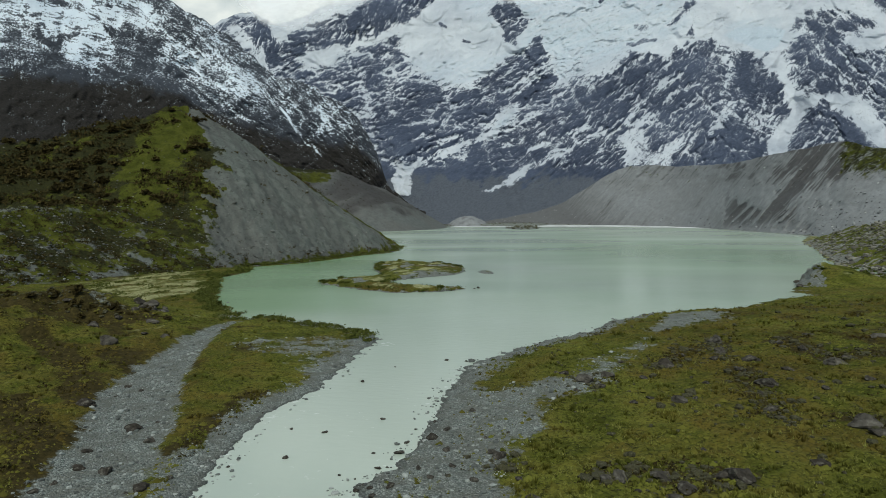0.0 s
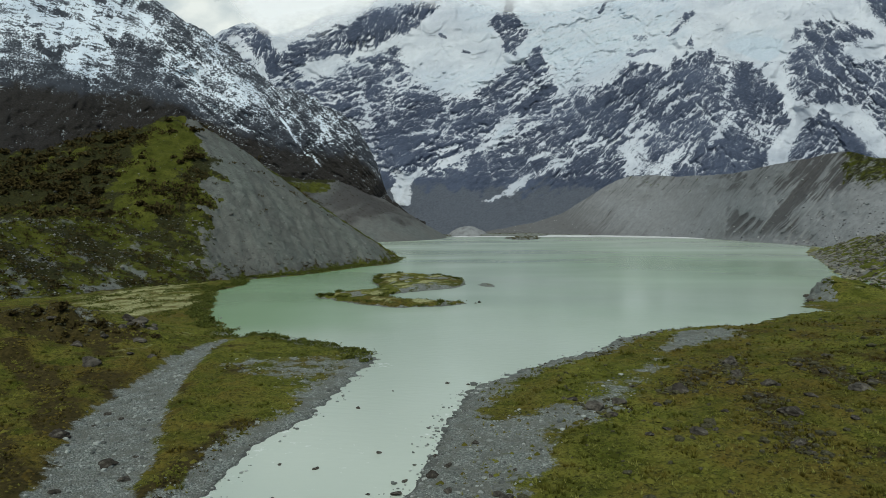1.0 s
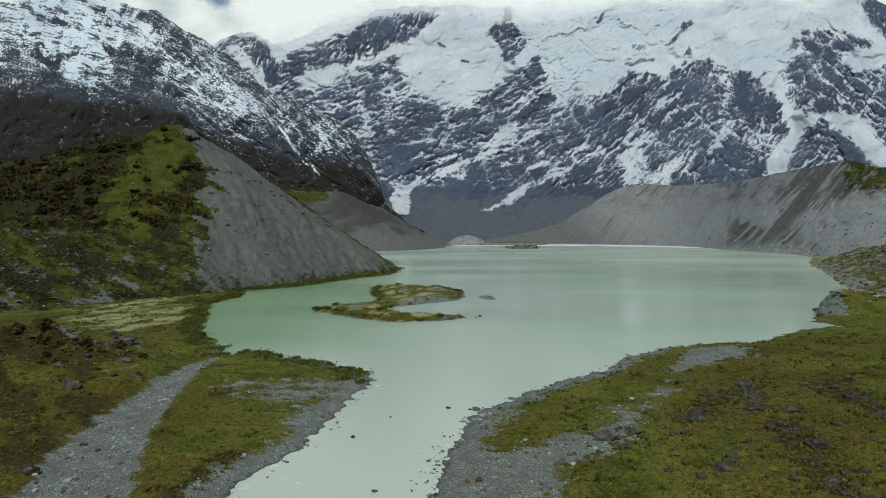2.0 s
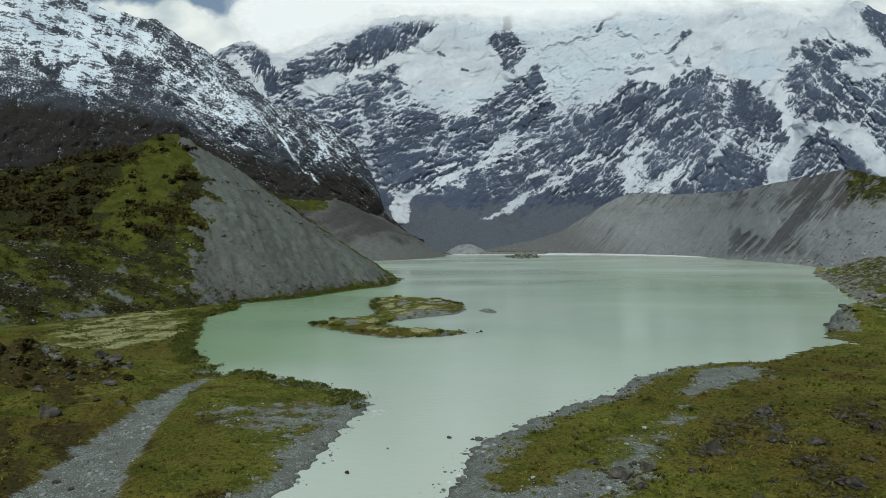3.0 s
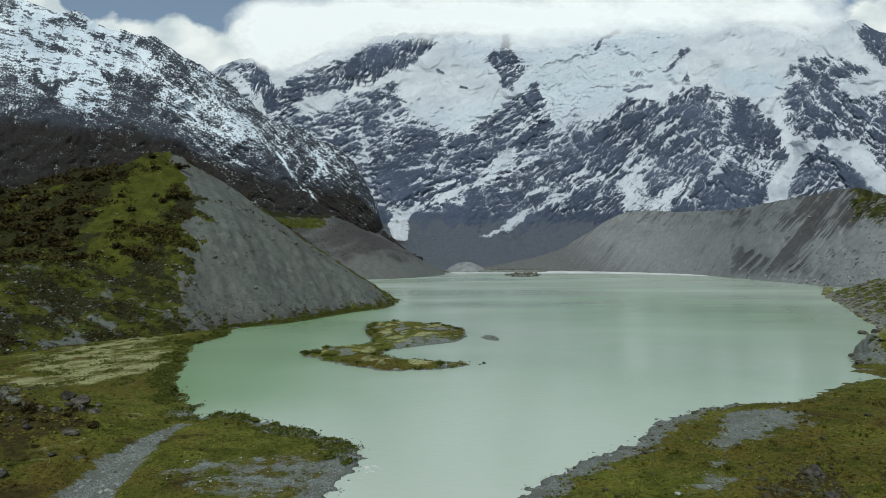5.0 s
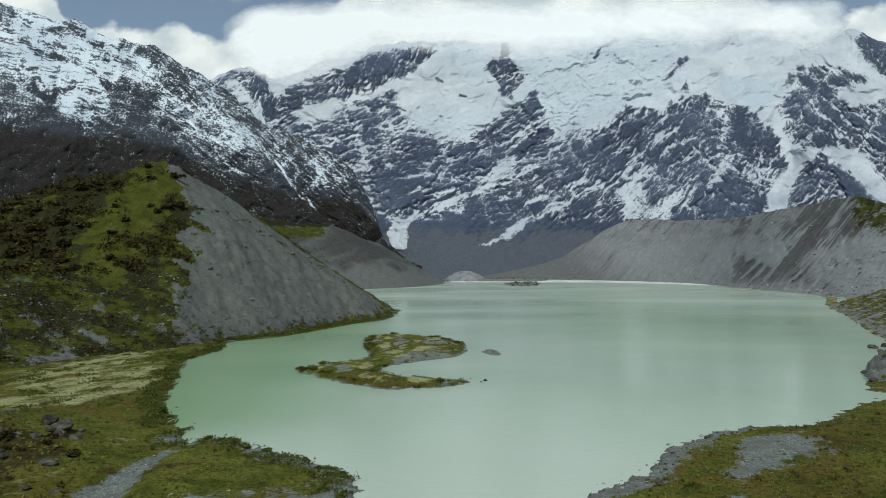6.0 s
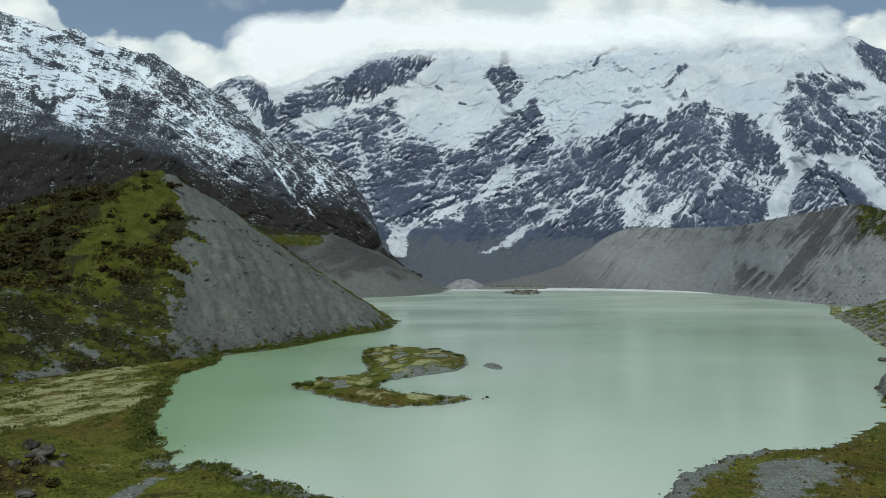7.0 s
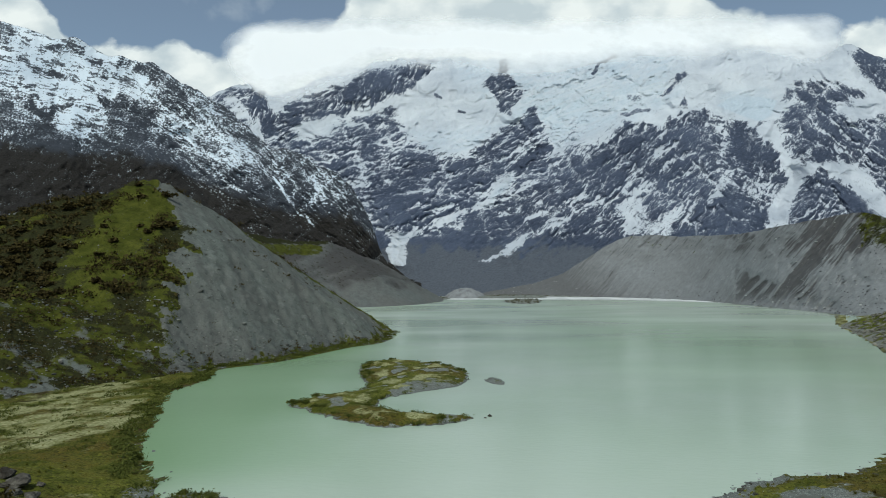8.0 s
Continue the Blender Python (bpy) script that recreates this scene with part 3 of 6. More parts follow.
def build_hill():
    x, y = polar(330, 900, 0.0036, -40, 0.5, 0.09)
    z, edge, inland = hill_form(x, y)
    base, d, _ = land(x, y)
    near_tip = step(12, 2, z + 6 * fbm(x / 14, y / 14, 4, 62)) * (0.42 + 0.9 * fbm(x / 9, y / 16, 4, 60, 0.65)) + step(-105, -60, x + 18 * fbm(x / 20, y / 20, 3, 67)) * (0.25 + 0.6 * fbm(x / 8, y / 14, 4, 73, 0.65))
    crest_grass = 0.72 * step(12, 2, to_line(x, y, HILL[5:])) * step(-205, -170, x)
    shelf = step(13, 5, inland) * (0.62 + 0.7 * fbm(x / 8, y / 12, 4, 75, 0.6))
    grass = np.maximum.reduce([step(6, -6, edge), near_tip * 0.8, crest_grass, shelf])
    patch = np.exp(-((x + 205) / 15) ** 2 - ((y - 618) / 26) ** 2)
    crown = np.exp(-((x + 238) / 26) ** 2 - ((y - 618) / 60) ** 2)
    lumps = fbm(x / 26, y / 26, 4, 68)
    high = step(46, 60, z)
    scrub = step(4, -6, edge) * (high * (0.50 + 0.26 * step(-244, -272, x) - 0.85 * crown + 0.5 * lumps) + (1 - high) * (0.50 + 0.7 * lumps)) + 0.6 * patch
    rubble = step(6, -8, edge) * step(44, 18, z) * (0.34 + 0.8 * fbm(x / 18, y / 18, 4, 69)) + 0.45 * step(6, 0, np.abs(z - 44)) * (x < -225)
    grass = grass - np.clip(rubble, 0, 0.65)
    run = run_along(x, y, HILL)
    streak = fbm(run / 7, np.hypot(x + 140, y - 640) / 90, 4, 71, 0.6)
    dark = np.clip(0.12 + 0.5 * streak, 0, 0.6) * step(-4, 6, edge) + 0.3 * step(9, 3, z) * step(0, 6, edge)
    keep = z > base - 2.5
    ob = sheet("moraine_hill", np.stack([x, y, z], -1), SCREE, {"grass": grass, "scrub": scrub, "dark": dark}, keep)
    return tagged(ob, "grass and scrub topped moraine hill with bare grey scree", "hill")


def shoulder_form(x, y):
    """The stony bank that comes down to the eastern shore."""
    inland = -within(x, y, LAKE_LINE)
    z = np.minimum(crest(x, y, SHOULDER, 0.40), 0.42 * inland - 0.4)
    return z + step(0, 6, z) * (2.2 * fbm(x / 11, y / 11, 4, 84, 0.6) + 1.0 * (0.3 - np.abs(perlin(x / 5, y / 5, 86))))


def build_shoulder():
    x, y = polar(390, 900, 0.006, 24, 52, 0.085)
    z = shoulder_form(x, y)
    base, d, _ = land(x, y)
    inland = -within(x, y, LAKE_LINE)
    n = fbm(x / 14, y / 14, 4, 90, 0.65)
    green = 0.66 + 0.7 * n - 0.5 * step(16, 4, inland + 12 * n)
    ob = sheet("lakeside_bank", np.stack([x, y, z], -1), BANK_SCREE, {"grass": green, "scrub": 0.34 + 0.8 * fbm(x / 10, y / 10, 4, 92, 0.6) - 0.5 * step(30, 10, inland), "dark": 0 * x}, z > base - 2)
    return tagged(ob, "stony bank with olive grass and brown scrub by the lake", "bank")


def build_fan():
    x, y = polar(1250, 2300, 0.006, -28, 2, 0.085)
    z = crest(x, y, FAN, 0.62)
    ribs = ridged(x / 70 - y / 120, y / 260, 4, 91)
    z = z + step(0, 50, z) * (9 * (ribs - 0.62) + 4 * fbm(x / 40, y / 40, 4, 93))
    up = step(30, 56, z + 26 * fbm(x / 45, y / 45, 4, 95))
    base, d, _ = land(x, y)
    terrace = step(-420, -395, x) * step(-235, -262, x)
    rise = z + 5 * fbm(x / 22, y / 22, 4, 96)
    green = 0.62 * terrace * step(108, 118, rise) * step(148, 140, rise)
    ob = sheet("scree_fan", np.stack([x, y, z], -1), FAN_SCREE, {"grass": green, "scrub": 0.3 * up + 0.7 * step(-500, -440, x) * step(-225, -262, x) * step(140, 148, rise), "dark": np.clip((0.85 + 1.5 * (0.62 - ribs)) * up + 0.5 * (0.6 - ribs), 0, 1)}, z > base - 4)
    return tagged(ob, "pale scree fan below dark eroded gullies", "scree slope")


def island_form(x, y, line, height):
    d = within(x, y, line) + 3.2 * fbm(x / 8, y / 13, 5, 101, 0.6)
    return np.where(d > 0, height * (1 - np.exp(-np.maximum(d, 0) / 6)) + 0.9 * fbm(x / 9, y / 9, 4, 103) * step(0, 6, d), np.maximum(0.3 * d, -1.5)), d


def build_island(name, outline, height, label, cell, bare=0.0):
    line = rounded(outline, 4)
    xs, ys = [p[0] for p in line], [p[1] for p in line]
    x, y = np.meshgrid(np.arange(min(xs) - 6, max(xs) + 6, cell), np.arange(min(ys) - 6, max(ys) + 6, cell * 2))
    z, d = island_form(x, y, line, height)
    low = fbm(x / 12, y / 20, 4, 105)
    ring = step(8, 2, d)
    ob = sheet(name, np.stack([x, y, z], -1), GROUND, {"gravel": bare + 0.7 * step(2.0, 0.3, d) + 0.7 * step(-0.05, -0.4, low) + 0.75 * np.exp(-((x - 2) / 22) ** 2 - ((y - 418) / 18) ** 2),
               "pale": 0.12 + 0.5 * step(3, 9, d) * step(-0.1, 0.35, low), "scrub": 0.14 * ring + 0.22 * step(0.1, 0.5, fbm(x / 9, y / 16, 4, 107)), "wet": step(0.8, 0.1, d) * 0.6}, d > -3)
    return tagged(ob, label, "island")


ISLAND = [(-62.6, 379), (-55.7, 397), (-38.4, 413), (-34.5, 438), (-41.3, 475), (-43.8, 523), (-34.6, 534), (-10.0, 531), (13.4, 496), (21.1, 462), (14.5, 428), (-4.5, 410), (-21.8, 393), (-23.3, 373), (-11.8, 359), (1.3, 353), (15.9, 347), (3.6, 334), (-18.1, 333), (-30.9, 341), (-42.5, 354), (-55.3, 369)]
build_ground()
build_water()
build_hill()
build_shoulder()
build_fan()
build_island("island", ISLAND, 2.6, "low grassy island with shrubs and a gravel bay", 0.8)
build_island("islet", [(28.7, 446), (33.4, 454), (38.0, 445), (38.6, 431), (33.9, 429), (30.5, 434)], 1.6, "small stony islet in the lake", 0.6, 0.55)
BARS = [[(71.6, 2343), (158, 2769), (275, 2801), (350, 2522), (319, 2051), (224, 1979), (134.7, 2090)], [(179, 1700), (233, 1812), (273, 1745), (236, 1558), (190, 1541)], [(-7.6, 2043), (43.9, 2209), (65.9, 2064), (29.9, 1912)], [(350, 2080), (420, 2000), (520, 1885), (598, 1725), (614, 1740), (545, 1920), (432, 2060), (362, 2130)], [(140, 1995), (190, 1955), (285, 1945), (335, 1990), (265, 2060), (160, 2065)]]
BAR_TALL = (5.0, 3.0, 3.0, 3.5, 7.0)


def build_debris_cone():
    x, y = np.meshgrid(np.arange(15, 215, 3.0), np.arange(1960, 2200, 4.0))
    r = np.hypot((x - 106) / 66, (y - 2080) / 75) + 0.16 * fbm(x / 30, y / 30, 4, 109)
    z = 30 * np.clip(1 - r * r, -0.2, 1) + 1.2 * fbm(x / 9, y / 9, 3, 110)
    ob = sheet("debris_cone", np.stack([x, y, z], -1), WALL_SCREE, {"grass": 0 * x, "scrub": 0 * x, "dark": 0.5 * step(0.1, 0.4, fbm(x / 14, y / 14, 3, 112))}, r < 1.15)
    return tagged(ob, "rounded grey debris cone at the glacier's outwash", "debris cone")


build_debris_cone()


def silt_material():
    n = Nodes("pale_silt")
    col = n.ramp(n.noise(0.03, 6, 0.6, n.mapped((1.0, 0.25, 1.0))), (0.35, (0.44, 0.46, 0.45)), (0.6, (0.66, 0.68, 0.67)))
    n.set(Base_Color=col, Roughness=0.7, Normal=n.bump(n.noise(0.4, 4), 0.2, 0.2))
    return n.mat


SILT = [(-148, 1880), (-60, 1945), (0, 1975), (120, 1900), (281, 1835), (471, 1715), (583, 1505), (602, 1455), (632, 1535), (640, 1640), (560, 1890), (345, 2150), (0, 2270), (-130, 2060)]


def build_silt():
    line = rounded(SILT, 5)
    x, y = np.meshgrid(np.arange(-180, 660, 4.0), np.arange(1440, 2290, 6.0))
    d = within(x, y, line) + 9 * fbm(x / 26, y / 50, 4, 113, 0.6)
    z = np.where(d > 0, 0.35 * (1 - np.exp(-np.maximum(d, 0) / 12)), np.maximum(0.1 * d, -1))
    ob = sheet("silt_flat", np.stack([x, y, z], -1), silt_material(), {}, d > -8)
    return tagged(ob, "pale silt flats along the far shore", "silt flat", kind="structure")


build_silt()
for bar, tall in zip(BARS, BAR_TALL):
    build_island("gravel_bar", bar, tall, "low dark gravel bar off the far shore", 4.0, 0.7)


# ---- mountains ----
# Ridges, gullies and snowfields are given by bearing and rise (thousandths of the distance) from a point over the lake's outlet.
EYE = (0.0, 58.0, 50.0)


def along(u, line, n=9):
    line = sorted(line)
    v = np.interp(u, [p[0] for p in line], [p[1] for p in line])
    return np.convolve(np.pad(v, n // 2, mode="edge"), np.ones(n) / n, "valid")      # eases the corners


def strokes(U, W, rows):
    """Sum of soft strokes: (strength, half width, points...)."""
    total = np.zeros_like(U)
    wu, ww = U + 5 * fbm(U / 22, W / 22, 4, 111), W + 5 * fbm(U / 22, W / 22, 4, 117)
    for strength, wide, pts in rows:
        pts = pts if len(pts) > 1 else pts + [(pts[0][0] + 1, pts[0][1])]
        total += strength * step(wide * 1.35, wide * 0.55, to_line(wu, ww, pts))
    return total


def fields(U, W, base, rows):
    """Lays fields of a given snow cover, with frayed edges, over the base cover."""
    wu = U + 7 * fbm(U / 24, W / 24, 4, 211, 0.6)
    ww = W + 7 * fbm(U / 24, W / 24, 4, 217, 0.6)
    for value, soft, poly in rows:
        m = step(-soft, soft, within(wu, ww, poly))
        base = base * (1 - m) + value * m
    return base


def spurs(U, W, rows):
    """Ribs that stand out (or gullies cut in) by some metres: (metres, half width, points)."""
    total = np.zeros_like(U)
    wu, ww = U + 12 * fbm(U / 60, W / 60, 4, 121), W + 12 * fbm(U / 60, W / 60, 4, 127)
    for metres, wide, pts in rows:
        total += metres * np.clip(1 - to_line(wu, ww, pts) / wide, 0, 1) ** 1.2
    return total


def soften(a, n):
    """A running mean over n rows and columns."""
    for axis in (0, 1):
        pad = [(n, n) if k == axis else (0, 0) for k in (0, 1)]
        c = np.cumsum(np.pad(a, pad, mode="edge"), axis)
        a = (np.take(c, range(2 * n, c.shape[axis]), axis) - np.take(c, range(0, c.shape[axis] - 2 * n), axis)) / (2 * n)
    return a


def slope_mesh(name, material, us, top, foot, near, far, relief, cover, rows=230, back=500, jag=6.0, ease=9):
    """A mountain side from its foot to its skyline, and the slope behind it."""
    U, V = np.meshgrid(us, np.linspace(0, 1, rows), indexing="xy")
    wt, wb = along(us, top, max(9, ease // 3))[None, :], along(us, foot)[None, :]
    W = wb + (wt - wb) * V
    W = W + jag * fbm(U / 30, W / 30, 4, 131, 0.5) * step(0.82, 1.0, V)
    D = along(us, near, ease)[None, :] + (along(us, far, ease) - along(us, near, ease))[None, :] * V ** 1.05
    D = D - relief(U, W, V) * step(0.0, 0.08, V)
    P = np.stack([EYE[0] + D * U / 1000, EYE[1] + D + 0 * U, EYE[2] + D * W / 1000], -1)
    N = np.cross(np.gradient(P, axis=1), np.gradient(P, axis=0))
    N = N / (np.linalg.norm(N, axis=-1, keepdims=True) + 1e-9)
    up = np.abs(N[..., 2])
    ledge, hollow = up - soften(up, 6), D - soften(D, 5)
    lie = 0.9 * ledge / ledge.std() + 0.25 * hollow / hollow.std()      # ledges and hollows hold snow
    tail = []
    for k in range(1, 6):
        b = P[-1].copy()
        b[:, 1] += back * k / 5
        b[:, 0] *= 1 + 0.1 * k / 5
        b[:, 2] -= (b[:, 2] - 20) * (k / 5) ** 0.8
        tail.append(b)
    P = np.concatenate([P, np.stack(tail)])
    masks = cover(U, W, V, np.clip(lie, -2.0, 2.0))
    masks = {k: np.concatenate([v, np.repeat(v[-1:], 5, 0)]) for k, v in masks.items()}
    return sheet(name, P, material, masks)


MAIN_TOP = [(-470, 268), (-327, 280), (-306, 291), (-285, 297), (-266, 298), (-250, 292), (-241, 284), (-229, 280), (-209, 284), (-170, 300), (-131, 315), (-99, 324), (-48, 334), (3, 335), (37, 336), (89, 332), (110, 333), (117, 338), (125, 333), (149, 337), (209, 346), (261, 353), (339, 358), (417, 358), (470, 354), (556, 350), (609, 352), (652, 350), (678, 340), (702, 327), (731, 330), (908, 340), (1085, 330)]
MAIN_FOOT = [(-551, -21), (-219, -25), (-1, -28), (117, -30), (202, -28), (287, -19), (459, -13), (1154, -39)]
SPURS = [
    (170, 75, [(390, 271), (409, 210), (445, 133), (461, 64)]),
    (110, 55, [(301, 233), (257, 184), (205, 122), (144, 46)]),
    (120, 50, [(595, 159), (570, 114), (543, 72)]),
    (90, 45, [(595, 159), (635, 114), (678, 87)]),
    (70, 22, [(117, 328), (114, 282), (134, 247), (155, 208)]),
    (90, 60, [(-5, 327), (-99, 283), (-201, 249), (-235, 207)]),
    (80, 50, [(-167, 228), (-117, 168), (-67, 112), (-34, 52)]),
    (60, 45, [(35, 162), (1, 128), (-33, 95)]),
    (60, 40, [(544, 261), (499, 201), (472, 150)]),
]
SPURS += [
    (100, 45, [(666, 260), (621, 226), (568, 183)]),
    (-60, 32, [(163, 191), (124, 136), (85, 111), (17, 77), (-38, 52), (-51, 27)]),
    (-90, 45, [(518, 261), (555, 192), (545, 140), (513, 72)]),
    (-55, 28, [(321, 130), (298, 74)]),
    (-55, 30, [(621, 222), (671, 139), (721, 87)]),
    (-50, 30, [(-100, 257), (-167, 228), (-218, 215)]),
]
FIELDS = [
    (0.21, 8, [(-231, 214), (-222, 254), (-193, 275), (-167, 282), (-142, 292), (-130, 289), (-99, 313), (-57, 323), (3, 328), (13, 320), (-14, 300), (-31, 282), (-57, 270), (-100, 259), (-134, 245), (-159, 249), (-180, 236), (-201, 222)]),
    (0.52, 6, [(-344, 272), (-298, 291), (-258, 293), (-258, 233), (-302, 229)]),
    (0.14, 7, [(-260, 294), (-243, 286), (-235, 262), (-225, 241), (-229, 216), (-243, 220), (-256, 241), (-262, 267)]),
]
FIELDS += [
    (0.89, 10, [(-180, 228), (-134, 236), (-91, 257), (-31, 278), (11, 295), (37, 291), (19, 256), (-32, 248), (-49, 253), (-83, 249), (-100, 236), (-125, 240), (-134, 228), (-168, 206), (-184, 211)]),
    (0.22, 12, [(-243, 209), (-201, 217), (-168, 211), (-126, 168), (-92, 138), (-84, 95), (-117, 138), (-168, 181)]),
    (0.36, 17, [(-168, 205), (-117, 243), (-83, 249), (-49, 255), (-32, 231), (2, 203), (-50, 154), (-100, 146), (-126, 164)]),
    (0.24, 7, [(-91, 243), (-57, 259), (-40, 248), (-57, 236), (-87, 236)]),
]
FIELDS += [
    (0.18, 5, [(-11, 246), (15, 267), (21, 249), (2, 239)]),
    (0.90, 14, [(-49, 247), (20, 291), (96, 282), (113, 247), (96, 226), (78, 204), (35, 183), (-7, 201), (-32, 218)]),
    (0.30, 5, [(111, 335), (121, 333), (124, 312), (135, 294), (146, 283), (135, 268), (122, 249), (109, 256), (101, 273), (92, 290), (86, 295), (105, 312)]),
    (0.20, 7, [(94, 209), (113, 226), (134, 234), (152, 251), (165, 260), (168, 234), (181, 228), (147, 208), (125, 196), (104, 185), (78, 183), (61, 175), (70, 192)]),
]
FIELDS += [
    (0.19, 20, [(-101, 134), (-50, 163), (1, 167), (52, 175), (93, 153), (77, 128), (35, 115), (1, 103), (-17, 73), (-51, 70), (-76, 95)]),
    (0.14, 15, [(-21, 67), (26, 87), (77, 102), (120, 127), (171, 127), (170, 76), (119, 59), (76, 43), (34, 35), (-26, 31)]),
    (0.31, 20, [(124, 127), (171, 152), (248, 152), (290, 126), (281, 91), (255, 66), (169, 33), (118, 34)]),
]
FIELDS += [
    (0.82, 10, [(207, 225), (181, 208), (146, 191), (125, 166), (103, 153), (87, 128), (84, 112), (120, 126), (133, 153), (172, 182), (215, 199), (249, 203), (258, 225)]),
    (-0.10, 5, [(129, 163), (131, 178), (151, 194), (176, 204), (186, 201), (182, 191), (154, 170), (141, 157)]),
    (0.16, 8, [(301, 234), (344, 228), (352, 207), (335, 185), (291, 173), (257, 160), (222, 135), (188, 127), (171, 110), (205, 152), (240, 177), (266, 199)]),
]
FIELDS += [
    (0.31, 14, [(353, 224), (379, 249), (423, 260), (439, 227), (456, 193), (472, 150), (461, 81), (418, 69), (392, 73), (376, 99), (333, 108), (316, 134), (343, 177)]),
    (0.06, 12, [(410, 112), (463, 131), (488, 106), (500, 89), (469, 66), (396, 65), (397, 90)]),
    (0.85, 7, [(302, 241), (345, 267), (381, 304), (416, 314), (467, 279), (440, 266), (423, 260), (379, 256), (344, 232)]),
    (0.16, 5, [(350, 271), (381, 307), (391, 309), (376, 288)]),
    (0.21, 3, [(383, 258), (389, 278), (397, 261)]),
]
FIELDS += [
    (0.41, 10, [(440, 240), (491, 231), (535, 231), (542, 201), (508, 201), (465, 214)]),
    (0.14, 8, [(452, 227), (483, 231), (508, 201), (540, 182), (544, 158), (515, 149), (481, 158), (460, 184)]),
    (0.51, 14, [(472, 150), (541, 156), (531, 115), (488, 106)]),
    (0.89, 8, [(530, 231), (550, 175), (585, 170), (620, 181), (636, 148), (627, 144), (598, 157), (576, 149), (548, 110), (539, 76), (500, 65), (518, 115), (539, 149), (521, 201), (491, 225)]),
]
FIELDS += [
    (0.32, 10, [(540, 248), (588, 270), (622, 252), (639, 222), (620, 191), (577, 185), (551, 190), (547, 214)]),
    (0.34, 10, [(639, 222), (692, 243), (743, 208), (723, 139), (695, 139), (663, 161), (638, 187)]),
    (0.21, 7, [(647, 335), (683, 356), (749, 365), (763, 277), (693, 278), (668, 304)]),
    (0.26, 10, [(540, 270), (563, 296), (598, 300), (641, 287), (667, 273), (640, 261), (588, 265)]),
    (0.18, 7, [(593, 164), (619, 141), (652, 107), (665, 89), (617, 86), (547, 72), (537, 82), (562, 123)]),
]
FIELDS += [
    (0.84, 8, [(620, 181), (663, 158), (695, 123), (756, 74), (686, 74), (652, 109), (627, 140)]),
    (0.76, 7, [(274, 93), (290, 117), (325, 142), (340, 148), (316, 121), (333, 95), (332, 82), (315, 64), (288, 68), (288, 96)]),
    (0.74, 7, [(317, 62), (332, 87), (371, 103), (395, 113), (376, 95), (366, 63)]),
    (0.82, 5, [(-50, 73), (-21, 79), (-18, 71), (-35, 54), (-32, 27), (-51, 19), (-64, 44)]),
    (0.77, 7, [(149, 71), (123, 57), (101, 41), (66, 28), (76, 24), (118, 35), (140, 52)]),
]
SNOW = [
    (0.55, 5, [(94, 117), (60, 104), (34, 94), (9, 86)]),
    (0.45, 5, [(35, 115), (9, 101)]),
    (0.40, 7, [(51, 90), (47, 79), (34, 86)]),
    (0.35, 5, [(34, 92), (0, 76), (-21, 69)]),
    (0.45, 5, [(163, 148), (141, 140), (124, 129)]),
    (0.35, 5, [(235, 126), (213, 116)]),
    (0.30, 5, [(205, 142), (188, 133)]),
    (0.30, 6, [(256, 117), (204, 91), (161, 71), (136, 57)]),
    (0.25, 5, [(170, 108), (145, 86)]),
    (0.30, 6, [(107, 100), (136, 101)]),
    (0.40, 5, [(326, 172), (308, 151), (295, 130)]),
]
SNOW += [
    (0.25, 5, [(361, 202), (334, 175)]),
    (0.25, 4, [(-7, 154), (35, 156), (61, 166)]),
    (0.25, 4, [(-67, 155), (-25, 129), (1, 135)]),
    (0.35, 7, [(455, 158), (446, 141), (437, 124)]),
    (0.30, 9, [(437, 141), (427, 107)]),
    (0.30, 4, [(-239, 211), (-218, 220), (-184, 236), (-159, 245)]),
    (0.35, 8, [(-294, 276), (-277, 254), (-264, 241)]),
    (0.30, 9, [(-117, 151), (-92, 145)]),
    (0.30, 10, [(-92, 95), (-59, 82)]),
]
BARE = [
    (0.60, 3, [(251, 311), (260, 324), (286, 339)]),
    (0.45, 3, [(293, 246), (336, 256)]),
    (0.50, 3, [(15, 278), (21, 275)]),
    (0.50, 3, [(49, 254), (56, 253)]),
    (0.35, 6, [(319, 271), (307, 273)]),
]
# a snow slab whose shade is painted on as blue-grey colour
SHADED_SLAB = [(438, 259), (457, 270), (505, 273), (531, 266), (521, 243), (504, 234), (482, 241)]
FIELDS += [(0.95, 3, SHADED_SLAB)]
ICE_AND_SHADE = [
    (0.7, 30, [(-32, 193), (36, 196), (104, 204)]),
    (0.95, 52, [(173, 238), (259, 272), (337, 306)]),
    (0.8, 16, [(167, 178), (124, 131), (94, 110)]),
    (0.8, 46, [(88, 316), (174, 324), (261, 358)]),
    # this stroke paints shade on the snow slab, the others are ice
    (0.7, 16, [(458, 266), (510, 270)]),
]


def tilted(U, W, degrees):
    a = radians(degrees)
    return U * math.cos(a) + W * math.sin(a), -U * math.sin(a) + W * math.cos(a)


def main_base(U, W):
    return fields(U, W, 0.22 + 0.70 * step(150, 255, W) + 0.0 * U, FIELDS)


